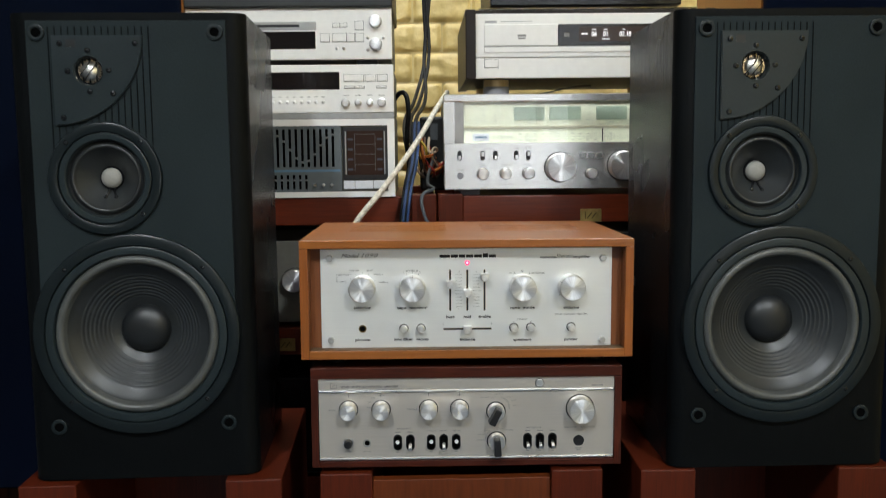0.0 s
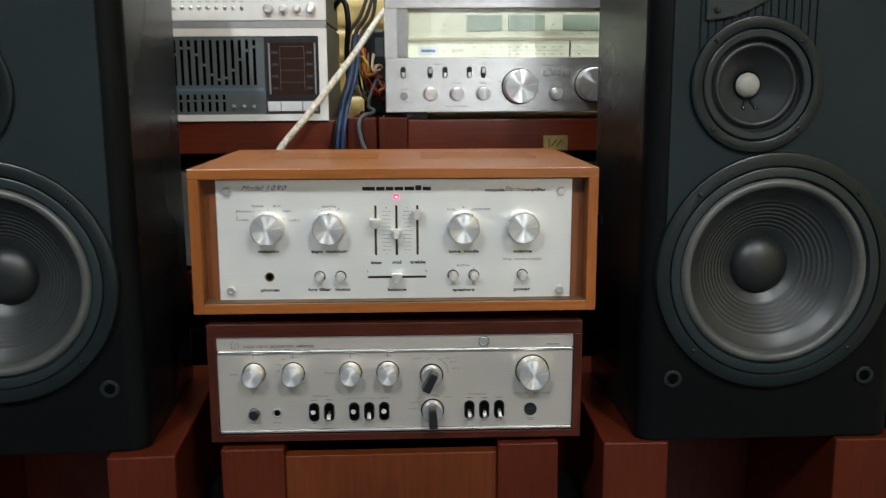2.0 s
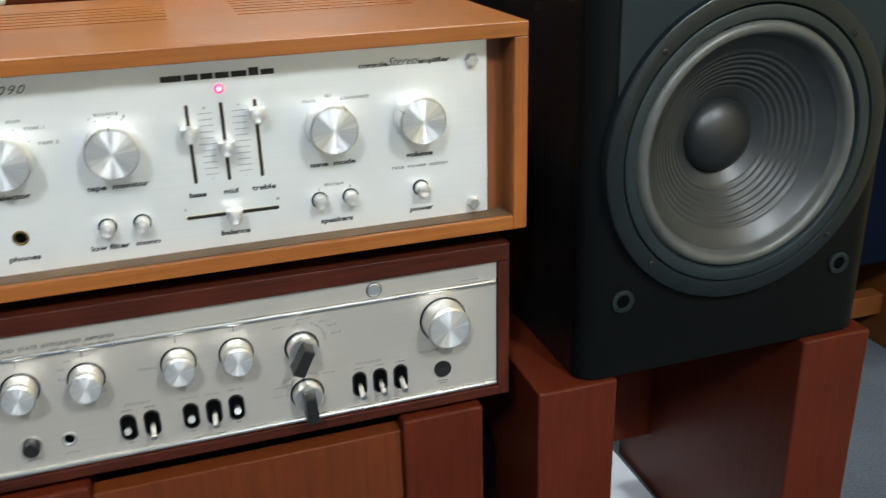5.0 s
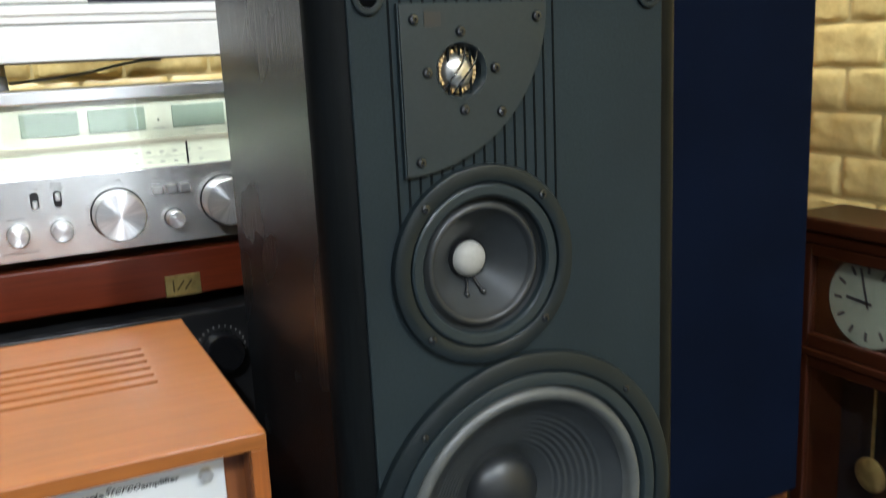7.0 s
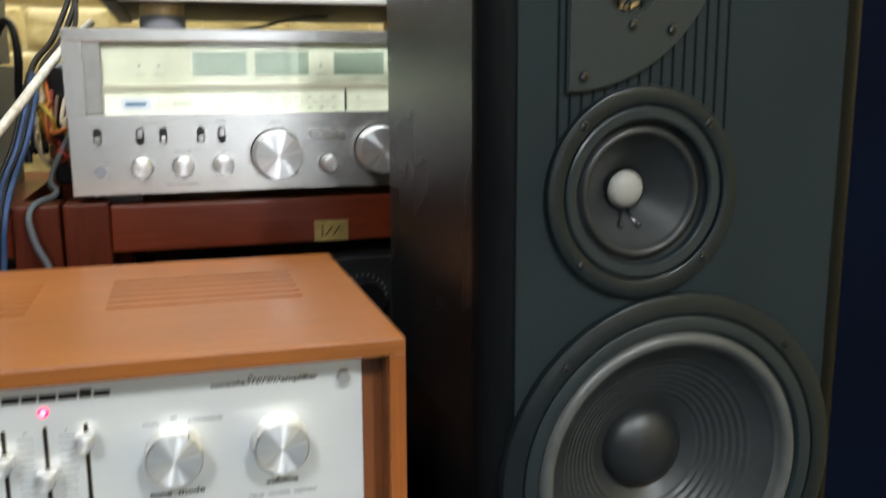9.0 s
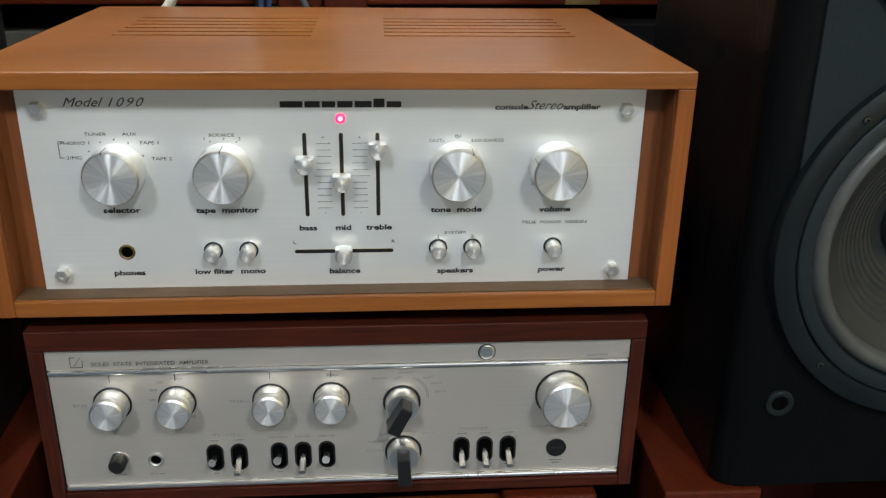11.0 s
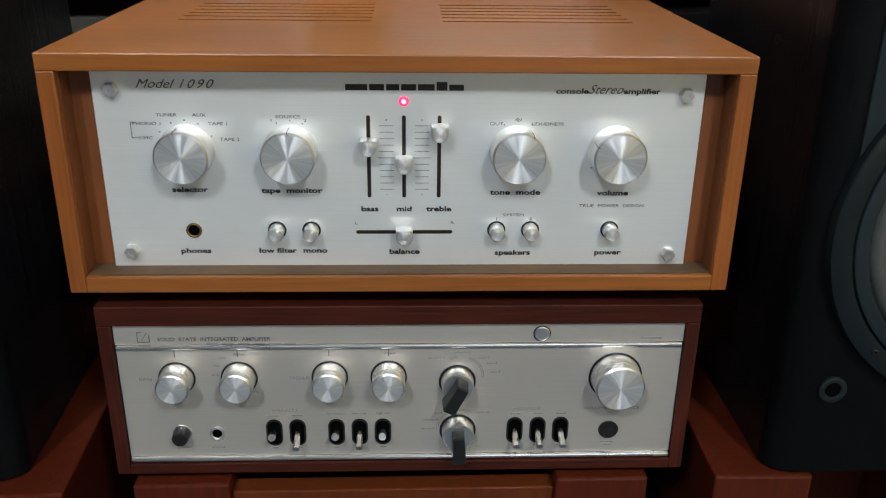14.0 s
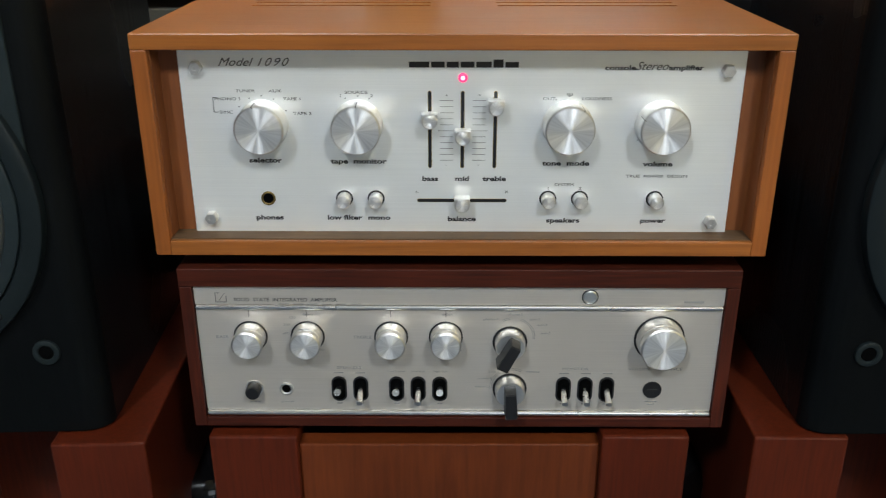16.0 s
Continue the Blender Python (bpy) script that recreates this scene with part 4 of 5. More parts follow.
    for x, z, a0, a1 in ((0.0425, 0.4705, 20, 95), (0.0425, 0.4705, -30, -8), (0.0425, 0.4235, -95, -35), (0.0425, 0.4235, -5, 28)):
        for rr in (0.0165, 0.0178):
            bm = bmesh.new()
            n = 14
            ring = []
            for k in range(n + 1):
                q = radians(a0 + (a1 - a0) * k / n)
                ring.append([bm.verts.new((X(x) + (rr + w) * math.sin(q), y, zz(z) + (rr + w) * math.cos(q))) for w in (-0.0002, 0.0002)])
            for p, q in zip(ring, ring[1:]):
                bm.faces.new((p[0], p[1], q[1], q[0]))
            part("scale_arc", bm, INK_GREY, fp)


lower_amplifier()


# ---- racks behind ----
def rack(name_label, x0, x1, posts):
    r = thing("equipment_rack", ((x0 + x1) / 2, 1.67, 0), name_label, "rack", "hi-fi racks")
    c = (x0 + x1) / 2
    for a, b in posts:
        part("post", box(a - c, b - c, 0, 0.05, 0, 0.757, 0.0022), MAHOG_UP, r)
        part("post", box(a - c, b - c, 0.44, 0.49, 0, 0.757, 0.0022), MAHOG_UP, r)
    xs = sorted([p for ab in posts for p in ab])
    i0, i1 = xs[1] - c, xs[2] - c
    for zt in (0.7535, 0.500, 0.20):
        part("front_rail", box(i0, i1, 0.006, 0.028, zt - 0.054, zt - 0.0005, 0.0025), MAHOG, r)
        part("shelf", box(i0, i1, 0.028, 0.47, zt - 0.022, zt, 0.001), MAHOG, r)
    part("back_panel", box(i0, i1, 0.47, 0.482, 0.05, 0.73), BLACKMETAL, r)
    return r


rack("red mahogany hi-fi rack holding the receiver", -0.031, 0.64, ((-0.031, 0.017), (0.592, 0.64)))
rack("red mahogany hi-fi rack holding the tape decks", -0.62, -0.034, ((-0.62, -0.57), (-0.083, -0.034)))
for bx, bz in ((0.2645, 0.7125), (-0.333, 0.467)):
    p = thing("brass_plate", (bx, 1.676, bz), "small stamped brass maker plate on the rack rail", "plate")
    part("plate", box(-0.0205, 0.0205, -0.0025, 0, -0.0125, 0.0125, 0.0006), BRASS, p)
    bm = bmesh.new()
    for q in (-0.011, -0.003, 0.006):
        t = box(-0.0009, 0.0009, -0.0032, -0.002, -0.007, 0.007)
        t.transform(Matrix.Translation((q, 0, 0)) @ Matrix.Rotation(radians(38 if q > -0.005 else 0), 4, "Y"))
        tmp = bpy.data.meshes.new("tmp")
        t.to_mesh(tmp)
        t.free()
        bm.from_mesh(tmp)
        bpy.data.meshes.remove(tmp)
    part("raised_emblem", bm, DARKBRASS, p, kind="stuff")


# ---- receiver ----
def receiver():
    x0, x1, z0 = -0.0185, 0.5415, 0.765
    r = thing("stereo_receiver", (x0, 1.67, z0), "large silver stereo receiver with a cream lit tuning dial", "receiver")
    X = lambda x: x - x0
    Z = lambda v: v - z0
    part("case", box(0.004, 0.556, 0.012, 0.40, 0.0, 0.176, 0.002), CASE_GREY, r)
    for x in (0.05, 0.51):
        part("foot", box(x - 0.02, x + 0.02, 0.03, 0.07, -0.0115, 0.0), BLACK, r)
        part("foot", box(x - 0.02, x + 0.02, 0.33, 0.37, -0.0115, 0.0), BLACK, r)
    fp = part("front_plate", box(0, 0.56, 0, 0.012, 0, Z(0.8535), 0.0012), POLISHED, r, "brushed silver control panel")
    part("top_bar", box(0, 0.56, -0.0015, 0.012, Z(0.9315), Z(0.9455), 0.0015), POLISHED, fp)
    part("end_cheek", box(0, X(0.002), -0.0008, 0.012, Z(0.8535), Z(0.9315)), POLISHED, fp)
    part("end_cheek", box(0.54, 0.56, -0.0008, 0.012, Z(0.8535), Z(0.9315)), POLISHED, fp)
    part("pillar", box(X(0.002), X(0.0195), 0.001, 0.012, Z(0.8545), Z(0.9315), 0.0006), SILVER_DIM, fp, "dim grey end pillar")
    part("dial_board", box(X(0.0195), 0.54, 0.0095, 0.014, Z(0.8855), Z(0.9315)), CREAM, r, "cream meter panel")
    part("dial_divider", box(X(0.0195), 0.54, 0.002, 0.012, Z(0.8800), Z(0.8855), 0.0008), CREAM, r)
    part("dial_strip", box(X(0.0195), 0.54, 0.0095, 0.014, Z(0.8535), Z(0.8800)), DIALGLOW, r, "softly lit green-cream tuning scale")
    g = part("dial_glass", box(X(0.0195), 0.54, 0.0045, 0.0062, Z(0.8535), Z(0.9315)), GREENGLASS, r, "clear glass over the dial")
    g.visible_shadow = False
    for a, b in ((0.1160, 0.1745), (0.1845, 0.2445), (0.2740, 0.333)):
        m = part("level_meter", box(X(a), X(b), 0.0075, 0.0096, Z(0.8960), Z(0.9215), 0.0004), METERFACE, r, "green-faced level meter")
        bars([(X(a) + (X(b) - X(a)) * (0.12 + 0.1 * k), Z(0.911) + 0.002 * math.sin(0.35 + 0.3 * k), 0.004, 0.0008) for k in range(8)], 0.0073, INK_GREY, m, "meter_scale")
        bars([((X(a) + X(b)) / 2, Z(0.8915), 0.010, 0.0012)], 0.0092, INK_GREY, r, "meter_caption")
    for x in (0.0585, 0.079, 0.2585):
        part("indicator", lathe([(0.0013, 0.0096), (0.0013, 0.0085), (0, 0.0084)], 12, X(x), Z(0.9060)), INK, r)
        bars([(X(x), Z(0.8965), 0.012, 0.0011)], 0.0092, INK_GREY, r, "indicator_caption")
    part("maker_panel", box(X(0.0365), X(0.0685), 0.0085, 0.0096, Z(0.8575), Z(0.8715)), WHITEKEY, r, "pale maker panel")
    bars([(X(0.0525), Z(0.8645), 0.022, 0.0040)], 0.0083, EQBLUE, r, "maker_wordmark")
    writing("G - 8000", X(0.0930), 0.0092, Z(0.8620), 0.0080, INK_PALE, r, 1.25)
    for k in range(13):
        bars([(X(0.128 + 0.0145 * k), Z(0.8700), 0.005, 0.0018), (X(0.128 + 0.0145 * k), Z(0.8585), 0.005, 0.0018)], 0.0092, INK_PALE, r, "scale_number")
    bars([(X(0.225), Z(0.8645), 0.20, 0.0005)], 0.0092, INK_PALE, r, "scale_line")
    part("tuning_pointer", box(X(0.2855), X(0.2872), 0.0065, 0.0095, Z(0.8545), Z(0.8795)), INK, r)
    for x, up in ((0.0110, 0), (0.0550, 1), (0.0795, 0), (0.1195, 0), (0.1425, 1)):
        t = part("lever_switch", prism(stadium(X(x), Z(0.8295), 0.0085, 0.0185), -0.0005, 0.001), BLACK, r, "black slot switch with chrome lever")
        zz = Z(0.8325 if up else 0.8255)
        part("lever", box(X(x) - 0.0026, X(x) + 0.0026, -0.010, 0.0, zz - 0.0042, zz + 0.0042, 0.0009), CHROME, t)
    for x in (0.0555, 0.0990, 0.1425):
        knob(r, X(x), 0.0, Z(0.7950), 0.0108, 0.020, skirt=0.0116)
    knob(r, X(0.2025), 0.0, Z(0.8060), 0.0270, 0.030, skirt=0.0295)
    knob(r, X(0.2625), 0.0, Z(0.7940), 0.0098, 0.018, skirt=0.0112)
    knob(r, X(0.3230), 0.0, Z(0.8090), 0.0270, 0.030, skirt=0.0295)
    for x in (0.2465, 0.2620, 0.2775):
        part("push_key", box(X(x) - 0.0052, X(x) + 0.0052, -0.011, 0.0, Z(0.8240), Z(0.8325), 0.0008), CHROME, r)
    j = part("phones_socket", lathe([(0.0062, 0.0005), (0.0062, -0.001), (0.0055, -0.0014), (0, -0.0010)], 24, X(0.0120), Z(0.7915)), GREYRUB, r, smooth=30)
    for s, x, z in (("POWER", 0.0110, 0.8415), ("SPEAKERS", 0.067, 0.8420), ("TONE", 0.1195, 0.8420), ("AUDIO", 0.1425, 0.8450), ("MUTING", 0.1425, 0.8415), ("VOLUME", 0.2025, 0.8418), ("LOUDNESS", 0.2500, 0.8395), ("FILTER", 0.2740, 0.8395),
                    ("BALANCE", 0.2625, 0.8085), ("BASS", 0.0555, 0.8110), ("MIDRANGE", 0.0990, 0.8110), ("TREBLE", 0.1425, 0.8110), ("PHONES", 0.0120, 0.8020), ("TRIPLE TONE CONTROL", 0.0990, 0.7735)):
        writing(s, X(x), -0.0003, Z(z), 0.0030, INK_GREY, fp, 1.2)
    tick = []
    for cx, cz, rr in ((0.2025, 0.8060, 0.0330), (0.3230, 0.8090, 0.0330)):
        tick += [(X(cx) + rr * math.sin(radians(q)), Z(cz) + rr * math.cos(radians(q)), 0.0028, 0.0011) for q in range(-135, 136, 30)]
    bars(tick, -0.0002, INK_GREY, fp, "dial_tick")


receiver()


# ---- disc player ----
def disc_player():
    x0, z0 = 0.0235, 0.975
    d = thing("cd_player", (x0, 1.67, z0), "silver compact disc player with dark wood side cheeks", "cd player")
    X = lambda x: x - x0
    Z = lambda v: v - z0
    part("case", box(0.020, 0.452, 0.012, 0.34, 0.001, 0.120, 0.001), BLACKMETAL, d)
    for a, b in ((0, 0.0190), (0.4520, 0.4710)):
        part("side_cheek", box(a, b, -0.012, 0.35, -0.002, 0.1265, 0.002), CHEEK, d, "dark wooden side cheek")
    part("top_trim", box(0.019, 0.452, 0.001, 0.35, 0.1195, 0.1265, 0.001), CHEEK, d)
    fp = part("front_plate", box(0.0190, 0.452, 0.0, 0.012, 0.0, Z(1.0125), 0.0015), SILVER, d, "silver front plate")
    part("upper_fascia", box(0.0190, 0.452, 0.0, 0.012, Z(1.0140), Z(1.0945), 0.0012), SILVER, fp)
    part("tray_door", box(X(0.0590), X(0.1985), -0.0028, 0.004, Z(1.0350), Z(1.0745), 0.0012), SILVER, d, "silver disc tray door")
    part("ridge", box(X(0.0590), X(0.470), -0.0028, 0.004, Z(1.0225), Z(1.0325), 0.0012), SILVER, d)
    part("shadow_gap", box(X(0.0590), X(0.470), -0.0004, 0.004, Z(1.0325), Z(1.0350)), SILVER_DIM, d)
    part("display_window", box(X(0.1990), X(0.3790), -0.0020, 0.004, Z(1.0345), Z(1.0745), 0.0008), SMOKE, d, "dark display window")
    part("display_panel", box(X(0.2380), X(0.3700), -0.0024, 0.004, Z(1.0420), Z(1.0690)), BROWNSCREEN, d, "brown-tinted lit display panel")
    for s, x, size in (("06", 0.2665, 0.0125), ("01", 0.2885, 0.0125), ("02.18", 0.3255, 0.0125)):
        writing(s, X(x), -0.0027, Z(1.0515), size, DIGIT, d, 0.82, shear=0.12, name="display_digits")
    bars([(X(0.2450), Z(1.0560), 0.0045, 0.0025), (X(0.2515), Z(1.0560), 0.0060, 0.0018), (X(0.2665), Z(1.0640), 0.008, 0.0011), (X(0.2885), Z(1.0640), 0.006, 0.0011), (X(0.3235), Z(1.0640), 0.005, 0.0011)]
         + [(X(0.2825 + 0.0042 * k), Z(1.0462), 0.0020, 0.0022) for k in range(4)], -0.0027, DIGIT, d, "display_mark")
    bars([(X(0.2150), Z(1.0545), 0.010, 0.0070)], -0.0022, INK_GREY, d, "sensor_mark")
    bars([(X(0.1300), Z(1.0535), 0.016, 0.0040), (X(0.1300), Z(1.0485), 0.014, 0.0028)], -0.0030, INK_GREY, d, "disc_emblem")
    bars([(X(0.0720), Z(1.0795), 0.022, 0.0040)], -0.0003, SILVER_DIM, d, "maker_mark")
    bars([(X(0.1200), Z(1.0800), 0.060, 0.0011)], -0.0003, SILVER_DIM, d, "model_line")
    for k in range(3):
        push_key(X(0.388 + 0.026 * k), X(0.411 + 0.026 * k), -0.003, 0.004, Z(1.0550), Z(1.0725), 0.0008, SILVER, d)
    push_key(X(0.0600), X(0.0850), -0.0030, 0.004, Z(0.9950), Z(1.0095), 0.0010, SILVER, d)
    for x in (0.0625, 0.40):
        for y in (0.055, 0.29):
            f = part("foot", lathe_z([(0, -0.013), (0.0245, -0.013), (0.0245, 0.0), (0, 0.0)], 36), BRONZE, d, "turned bronze foot", smooth=40)
            f.location = (x, y, 0)
            part("foot_pad", lathe_z([(0, -0.0285), (0.0255, -0.0285), (0.0250, -0.013), (0, -0.013)], 36), GREYRUB, f, "grey rubber pad", smooth=40)
    # what stands on it
    sh = thing("glass_plate", (0.05, 1.69, 1.1020), "clear glass plate lying on the disc player", "glass plate")
    g = part("plate", box(0, 0.42, 0, 0.30, 0, 0.006, 0.001), GREENGLASS, sh)
    g.visible_shadow = False
    b = thing("black_component", (0.075, 1.72, 1.1085), "black component standing on the glass plate", "audio component")
    part("case", box(0, 0.37, 0, 0.28, 0.008, 0.09, 0.002), BLACKMETAL, b)
    part("front_panel", box(0.0, 0.37, -0.006, 0, 0.008, 0.09, 0.002), GLOSS, b)
    for x in (0.05, 0.32):
        for y in (0.04, 0.24):
            part("foot", box(x - 0.012, x + 0.012, y - 0.012, y + 0.012, 0, 0.008), BLACK, b)


disc_player()


# ---- deck tower ----
def deck_tower():
    xr, w = -0.1125, 0.43
    # equaliser at the bottom
    e = thing("graphic_equaliser", (xr - w, 1.67, 0.7535), "silver graphic equaliser with slate slider panel", "equaliser")
    X = lambda x: x - (xr - w)
    Z = lambda v: v - 0.7535
    part("case", box(0.003, w - 0.003, 0.008, 0.33, 0.0, 0.158, 0.001), CASE_GREY, e)
    bm = bmesh.new()
    for a, b, c, d in ((0, w, Z(0.7535), Z(0.7640)), (0, w, Z(0.8890), Z(0.9015)), (0, 0.012, Z(0.7640), Z(0.8890)), (w - 0.0135, w, Z(0.7640), Z(0.8890))):
        add_box(bm, a, b, 0, 0.010, c, d)
    part("front_frame", bm, SILVER, e, "silver front frame")
    part("top_strip", box(0, w, 0.001, 0.010, Z(0.9022), Z(0.9125), 0.0008), SILVER_DIM, e)
    part("slider_panel", box(0.012, X(-0.2140), 0.003, 0.010, Z(0.7640), Z(0.8890)), EQPANEL, e, "slate grey slider panel")
    part("blue_stripe", box(0.012, X(-0.2170), 0.0022, 0.006, Z(0.8020), Z(0.8065)), EQBLUE, e)
    for k in range(20):
        x = X(-0.2300 - 0.01165 * k)
        if x < 0.02:
            break
        part("slider_slot", box(x - 0.0024, x + 0.0024, 0.0022, 0.006, Z(0.8115), Z(0.8830)), VOID, e)
        zz = Z(0.846 + 0.026 * math.cos(2 * math.pi * k / 9.5) ** 1)
        part("slider_tab", box(x - 0.0022, x + 0.0022, -0.004, 0.003, zz - 0.0020, zz + 0.0020, 0.0005), GREYTAB, e)
    for k in range(8):
        x = X(-0.2820 - 0.0117 * k)
        part("small_slot", box(x - 0.0022, x + 0.0022, 0.0022, 0.006, Z(0.7690), Z(0.7965)), VOID, e)
        part("slider_tab", box(x - 0.0020, x + 0.0020, -0.003, 0.003, Z(0.7850), Z(0.7880)), GREYTAB, e)
    for x in (-0.2330, -0.2490, -0.2655):
        part("small_knob", lathe([(0.0028, 0.004), (0.0026, -0.006), (0.0018, -0.0068), (0, -0.007)], 18, X(x), Z(0.7770)), CHROME, e, smooth=40)
    part("screen_frame", box(X(-0.2115), X(-0.1270), 0.0005, 0.008, Z(0.7865), Z(0.8860), 0.001), BLACK, e, "black spectrum display")
    part("screen", box(X(-0.2030), X(-0.1340), -0.0002, 0.004, Z(0.7955), Z(0.8790), 0.0005), BROWNSCREEN, e, "brown display screen")
    part("screen_rail", box(X(-0.2068), X(-0.2045), -0.003, 0.004, Z(0.7965), Z(0.8780), 0.0004), SILVER_DIM, e)
    part("screen_rail", box(X(-0.1330), X(-0.1307), -0.003, 0.004, Z(0.7965), Z(0.8780), 0.0004), SILVER_DIM, e)
    bars([(X(x), Z(0.806 + 0.0190 * k), 0.010, 0.0040) for x in (-0.1970, -0.1410) for k in range(4)], -0.0005, DIMBLUE, e, "display_label")
    bars([(X(-0.169), Z(0.8155 + 0.0190 * k), 0.040, 0.0006) for k in range(4)] + [(X(x), Z(0.838), 0.0006, 0.07) for x in (-0.1885, -0.1495)], -0.0005, EQPANEL, e, "display_grid")
    for a, b in ((-0.2105, -0.1895), (-0.1885, -0.1545), (-0.1535, -0.1300)):
        part("push_key", box(X(a), X(b), -0.003, 0.004, Z(0.7690), Z(0.7845), 0.001), WHITEKEY, e, "white push key")
    # tape deck
    t = thing("tape_deck", (xr - w, 1.67, 0.9128), "silver tape deck with a wide dark display", "tape deck")
    Z = lambda v: v - 0.9128
    part("case", box(0.003, w - 0.003, 0.008, 0.30, 0.002, 0.088, 0.001), CASE_GREY, t)
    part("front_plate", box(0, w, 0, 0.010, 0.0005, Z(1.0030), 0.0015), SILVER, t, "silver front plate")
    part("display_window", box(0.02, X(-0.2145), -0.001, 0.004, Z(0.9565), Z(0.9895), 0.0008), SMOKE, t, "wide dark display window")
    for a, b, c, d in ((-0.2060, -0.1695, 0.9715, 0.9835), (-0.1660, -0.1475, 0.9715, 0.9835), (-0.1430, -0.1245, 0.9715, 0.9835), (-0.2050, -0.1875, 0.9590, 0.9625), (-0.1865, -0.1680, 0.9590, 0.9625), (-0.1450, -0.1270, 0.9590, 0.9625)):
        push_key(X(a), X(b), -0.003, 0.004, Z(c), Z(d), 0.0008, SILVER, t)
    for k in range(9):
        part("small_button", lathe([(0.0032, 0.001), (0.0030, -0.003), (0.0020, -0.0042), (0, -0.0045)], 18, X(-0.2460 - 0.0135 * k), Z(0.9335)), CHROME, t, smooth=50)
    for x, rr in ((-0.2035, 0.0078), (-0.1800, 0.0062), (-0.1580, 0.0062), (-0.1355, 0.0078)):
        knob(t, X(x), 0.0, Z(0.9315), rr, 0.012)
    bars([(X(x), Z(0.9455), 0.012, 0.0010) for x in (-0.2035, -0.1800, -0.1580, -0.1355)] + [(X(-0.2460 - 0.0135 * k), Z(0.9430), 0.006, 0.0009) for k in range(9)], -0.0003, INK_GREY, t, "caption")
    for x in (0.05, 0.38):
        part("foot", box(x - 0.02, x + 0.02, 0.02, 0.06, 0.0905, 0.0995), BLACK, t)
    # small-disc recorder on top
    m = thing("minidisc_recorder", (xr - w - 0.002, 1.67, 1.0125), "silver disc recorder with two round knobs", "disc recorder")
    X = lambda x: x - (xr - w - 0.002)
    Z = lambda v: v - 1.0125
    part("case", box(0.003, w - 0.003, 0.008, 0.28, 0.001, 0.094, 0.001), CASE_GREY, m)
    part("front_plate", box(0, w, 0, 0.010, 0.0, 0.0950, 0.0015), SILVER, m, "silver front plate")
    part("slot_bezel", box(0.1, X(-0.2555), -0.002, 0.004, Z(1.0670), Z(1.0820), 0.0008), SILVER_DIM, m)
    part("disc_slot", box(0.1, X(-0.2870), -0.0025, 0.004, Z(1.0720), Z(1.0770)), INK, m)
    part("display_window", box(0.1, X(-0.2575), -0.001, 0.004, Z(1.0320), Z(1.0645), 0.0008), SMOKE, m, "dark display window")
    for a, b, c, d in ((-0.2250, -0.2120, 1.0720, 1.0790), (-0.2110, -0.1985, 1.0720, 1.0790), (-0.1830, -0.1675, 1.0670, 1.0820), (-0.2480, -0.2320, 1.0450, 1.0600), (-0.2255, -0.2000, 1.0450, 1.0600), (-0.1985, -0.1845, 1.0450, 1.0600), (-0.1825, -0.1675, 1.0450, 1.0600)):
        push_key(X(a), X(b), -0.003, 0.004, Z(c), Z(d), 0.0008, SILVER, m)
    for z in (1.0815, 1.0400):
        knob(m, X(-0.1450), 0.0, Z(z), 0.0112, 0.014, skirt=0.0120)
    for x, z in ((-0.2180, 1.0330), (-0.2050, 1.0330), (-0.1600, 1.0300), (-0.1600, 1.0520), (-0.1300, 1.0520)):
        part("small_button", lathe([(0.0030, 0.001), (0.0028, -0.003), (0.0018, -0.0040), (0, -0.0043)], 16, X(x), Z(z)), CHROME, m, smooth=50)
    b = thing("black_component", (xr - w + 0.01, 1.66, 1.1076), "black component on top of the disc recorder", "audio component")
    part("case", box(0, w - 0.01, 0, 0.30, 0.0, 0.07, 0.003), BLACKMETAL, b)


deck_tower()


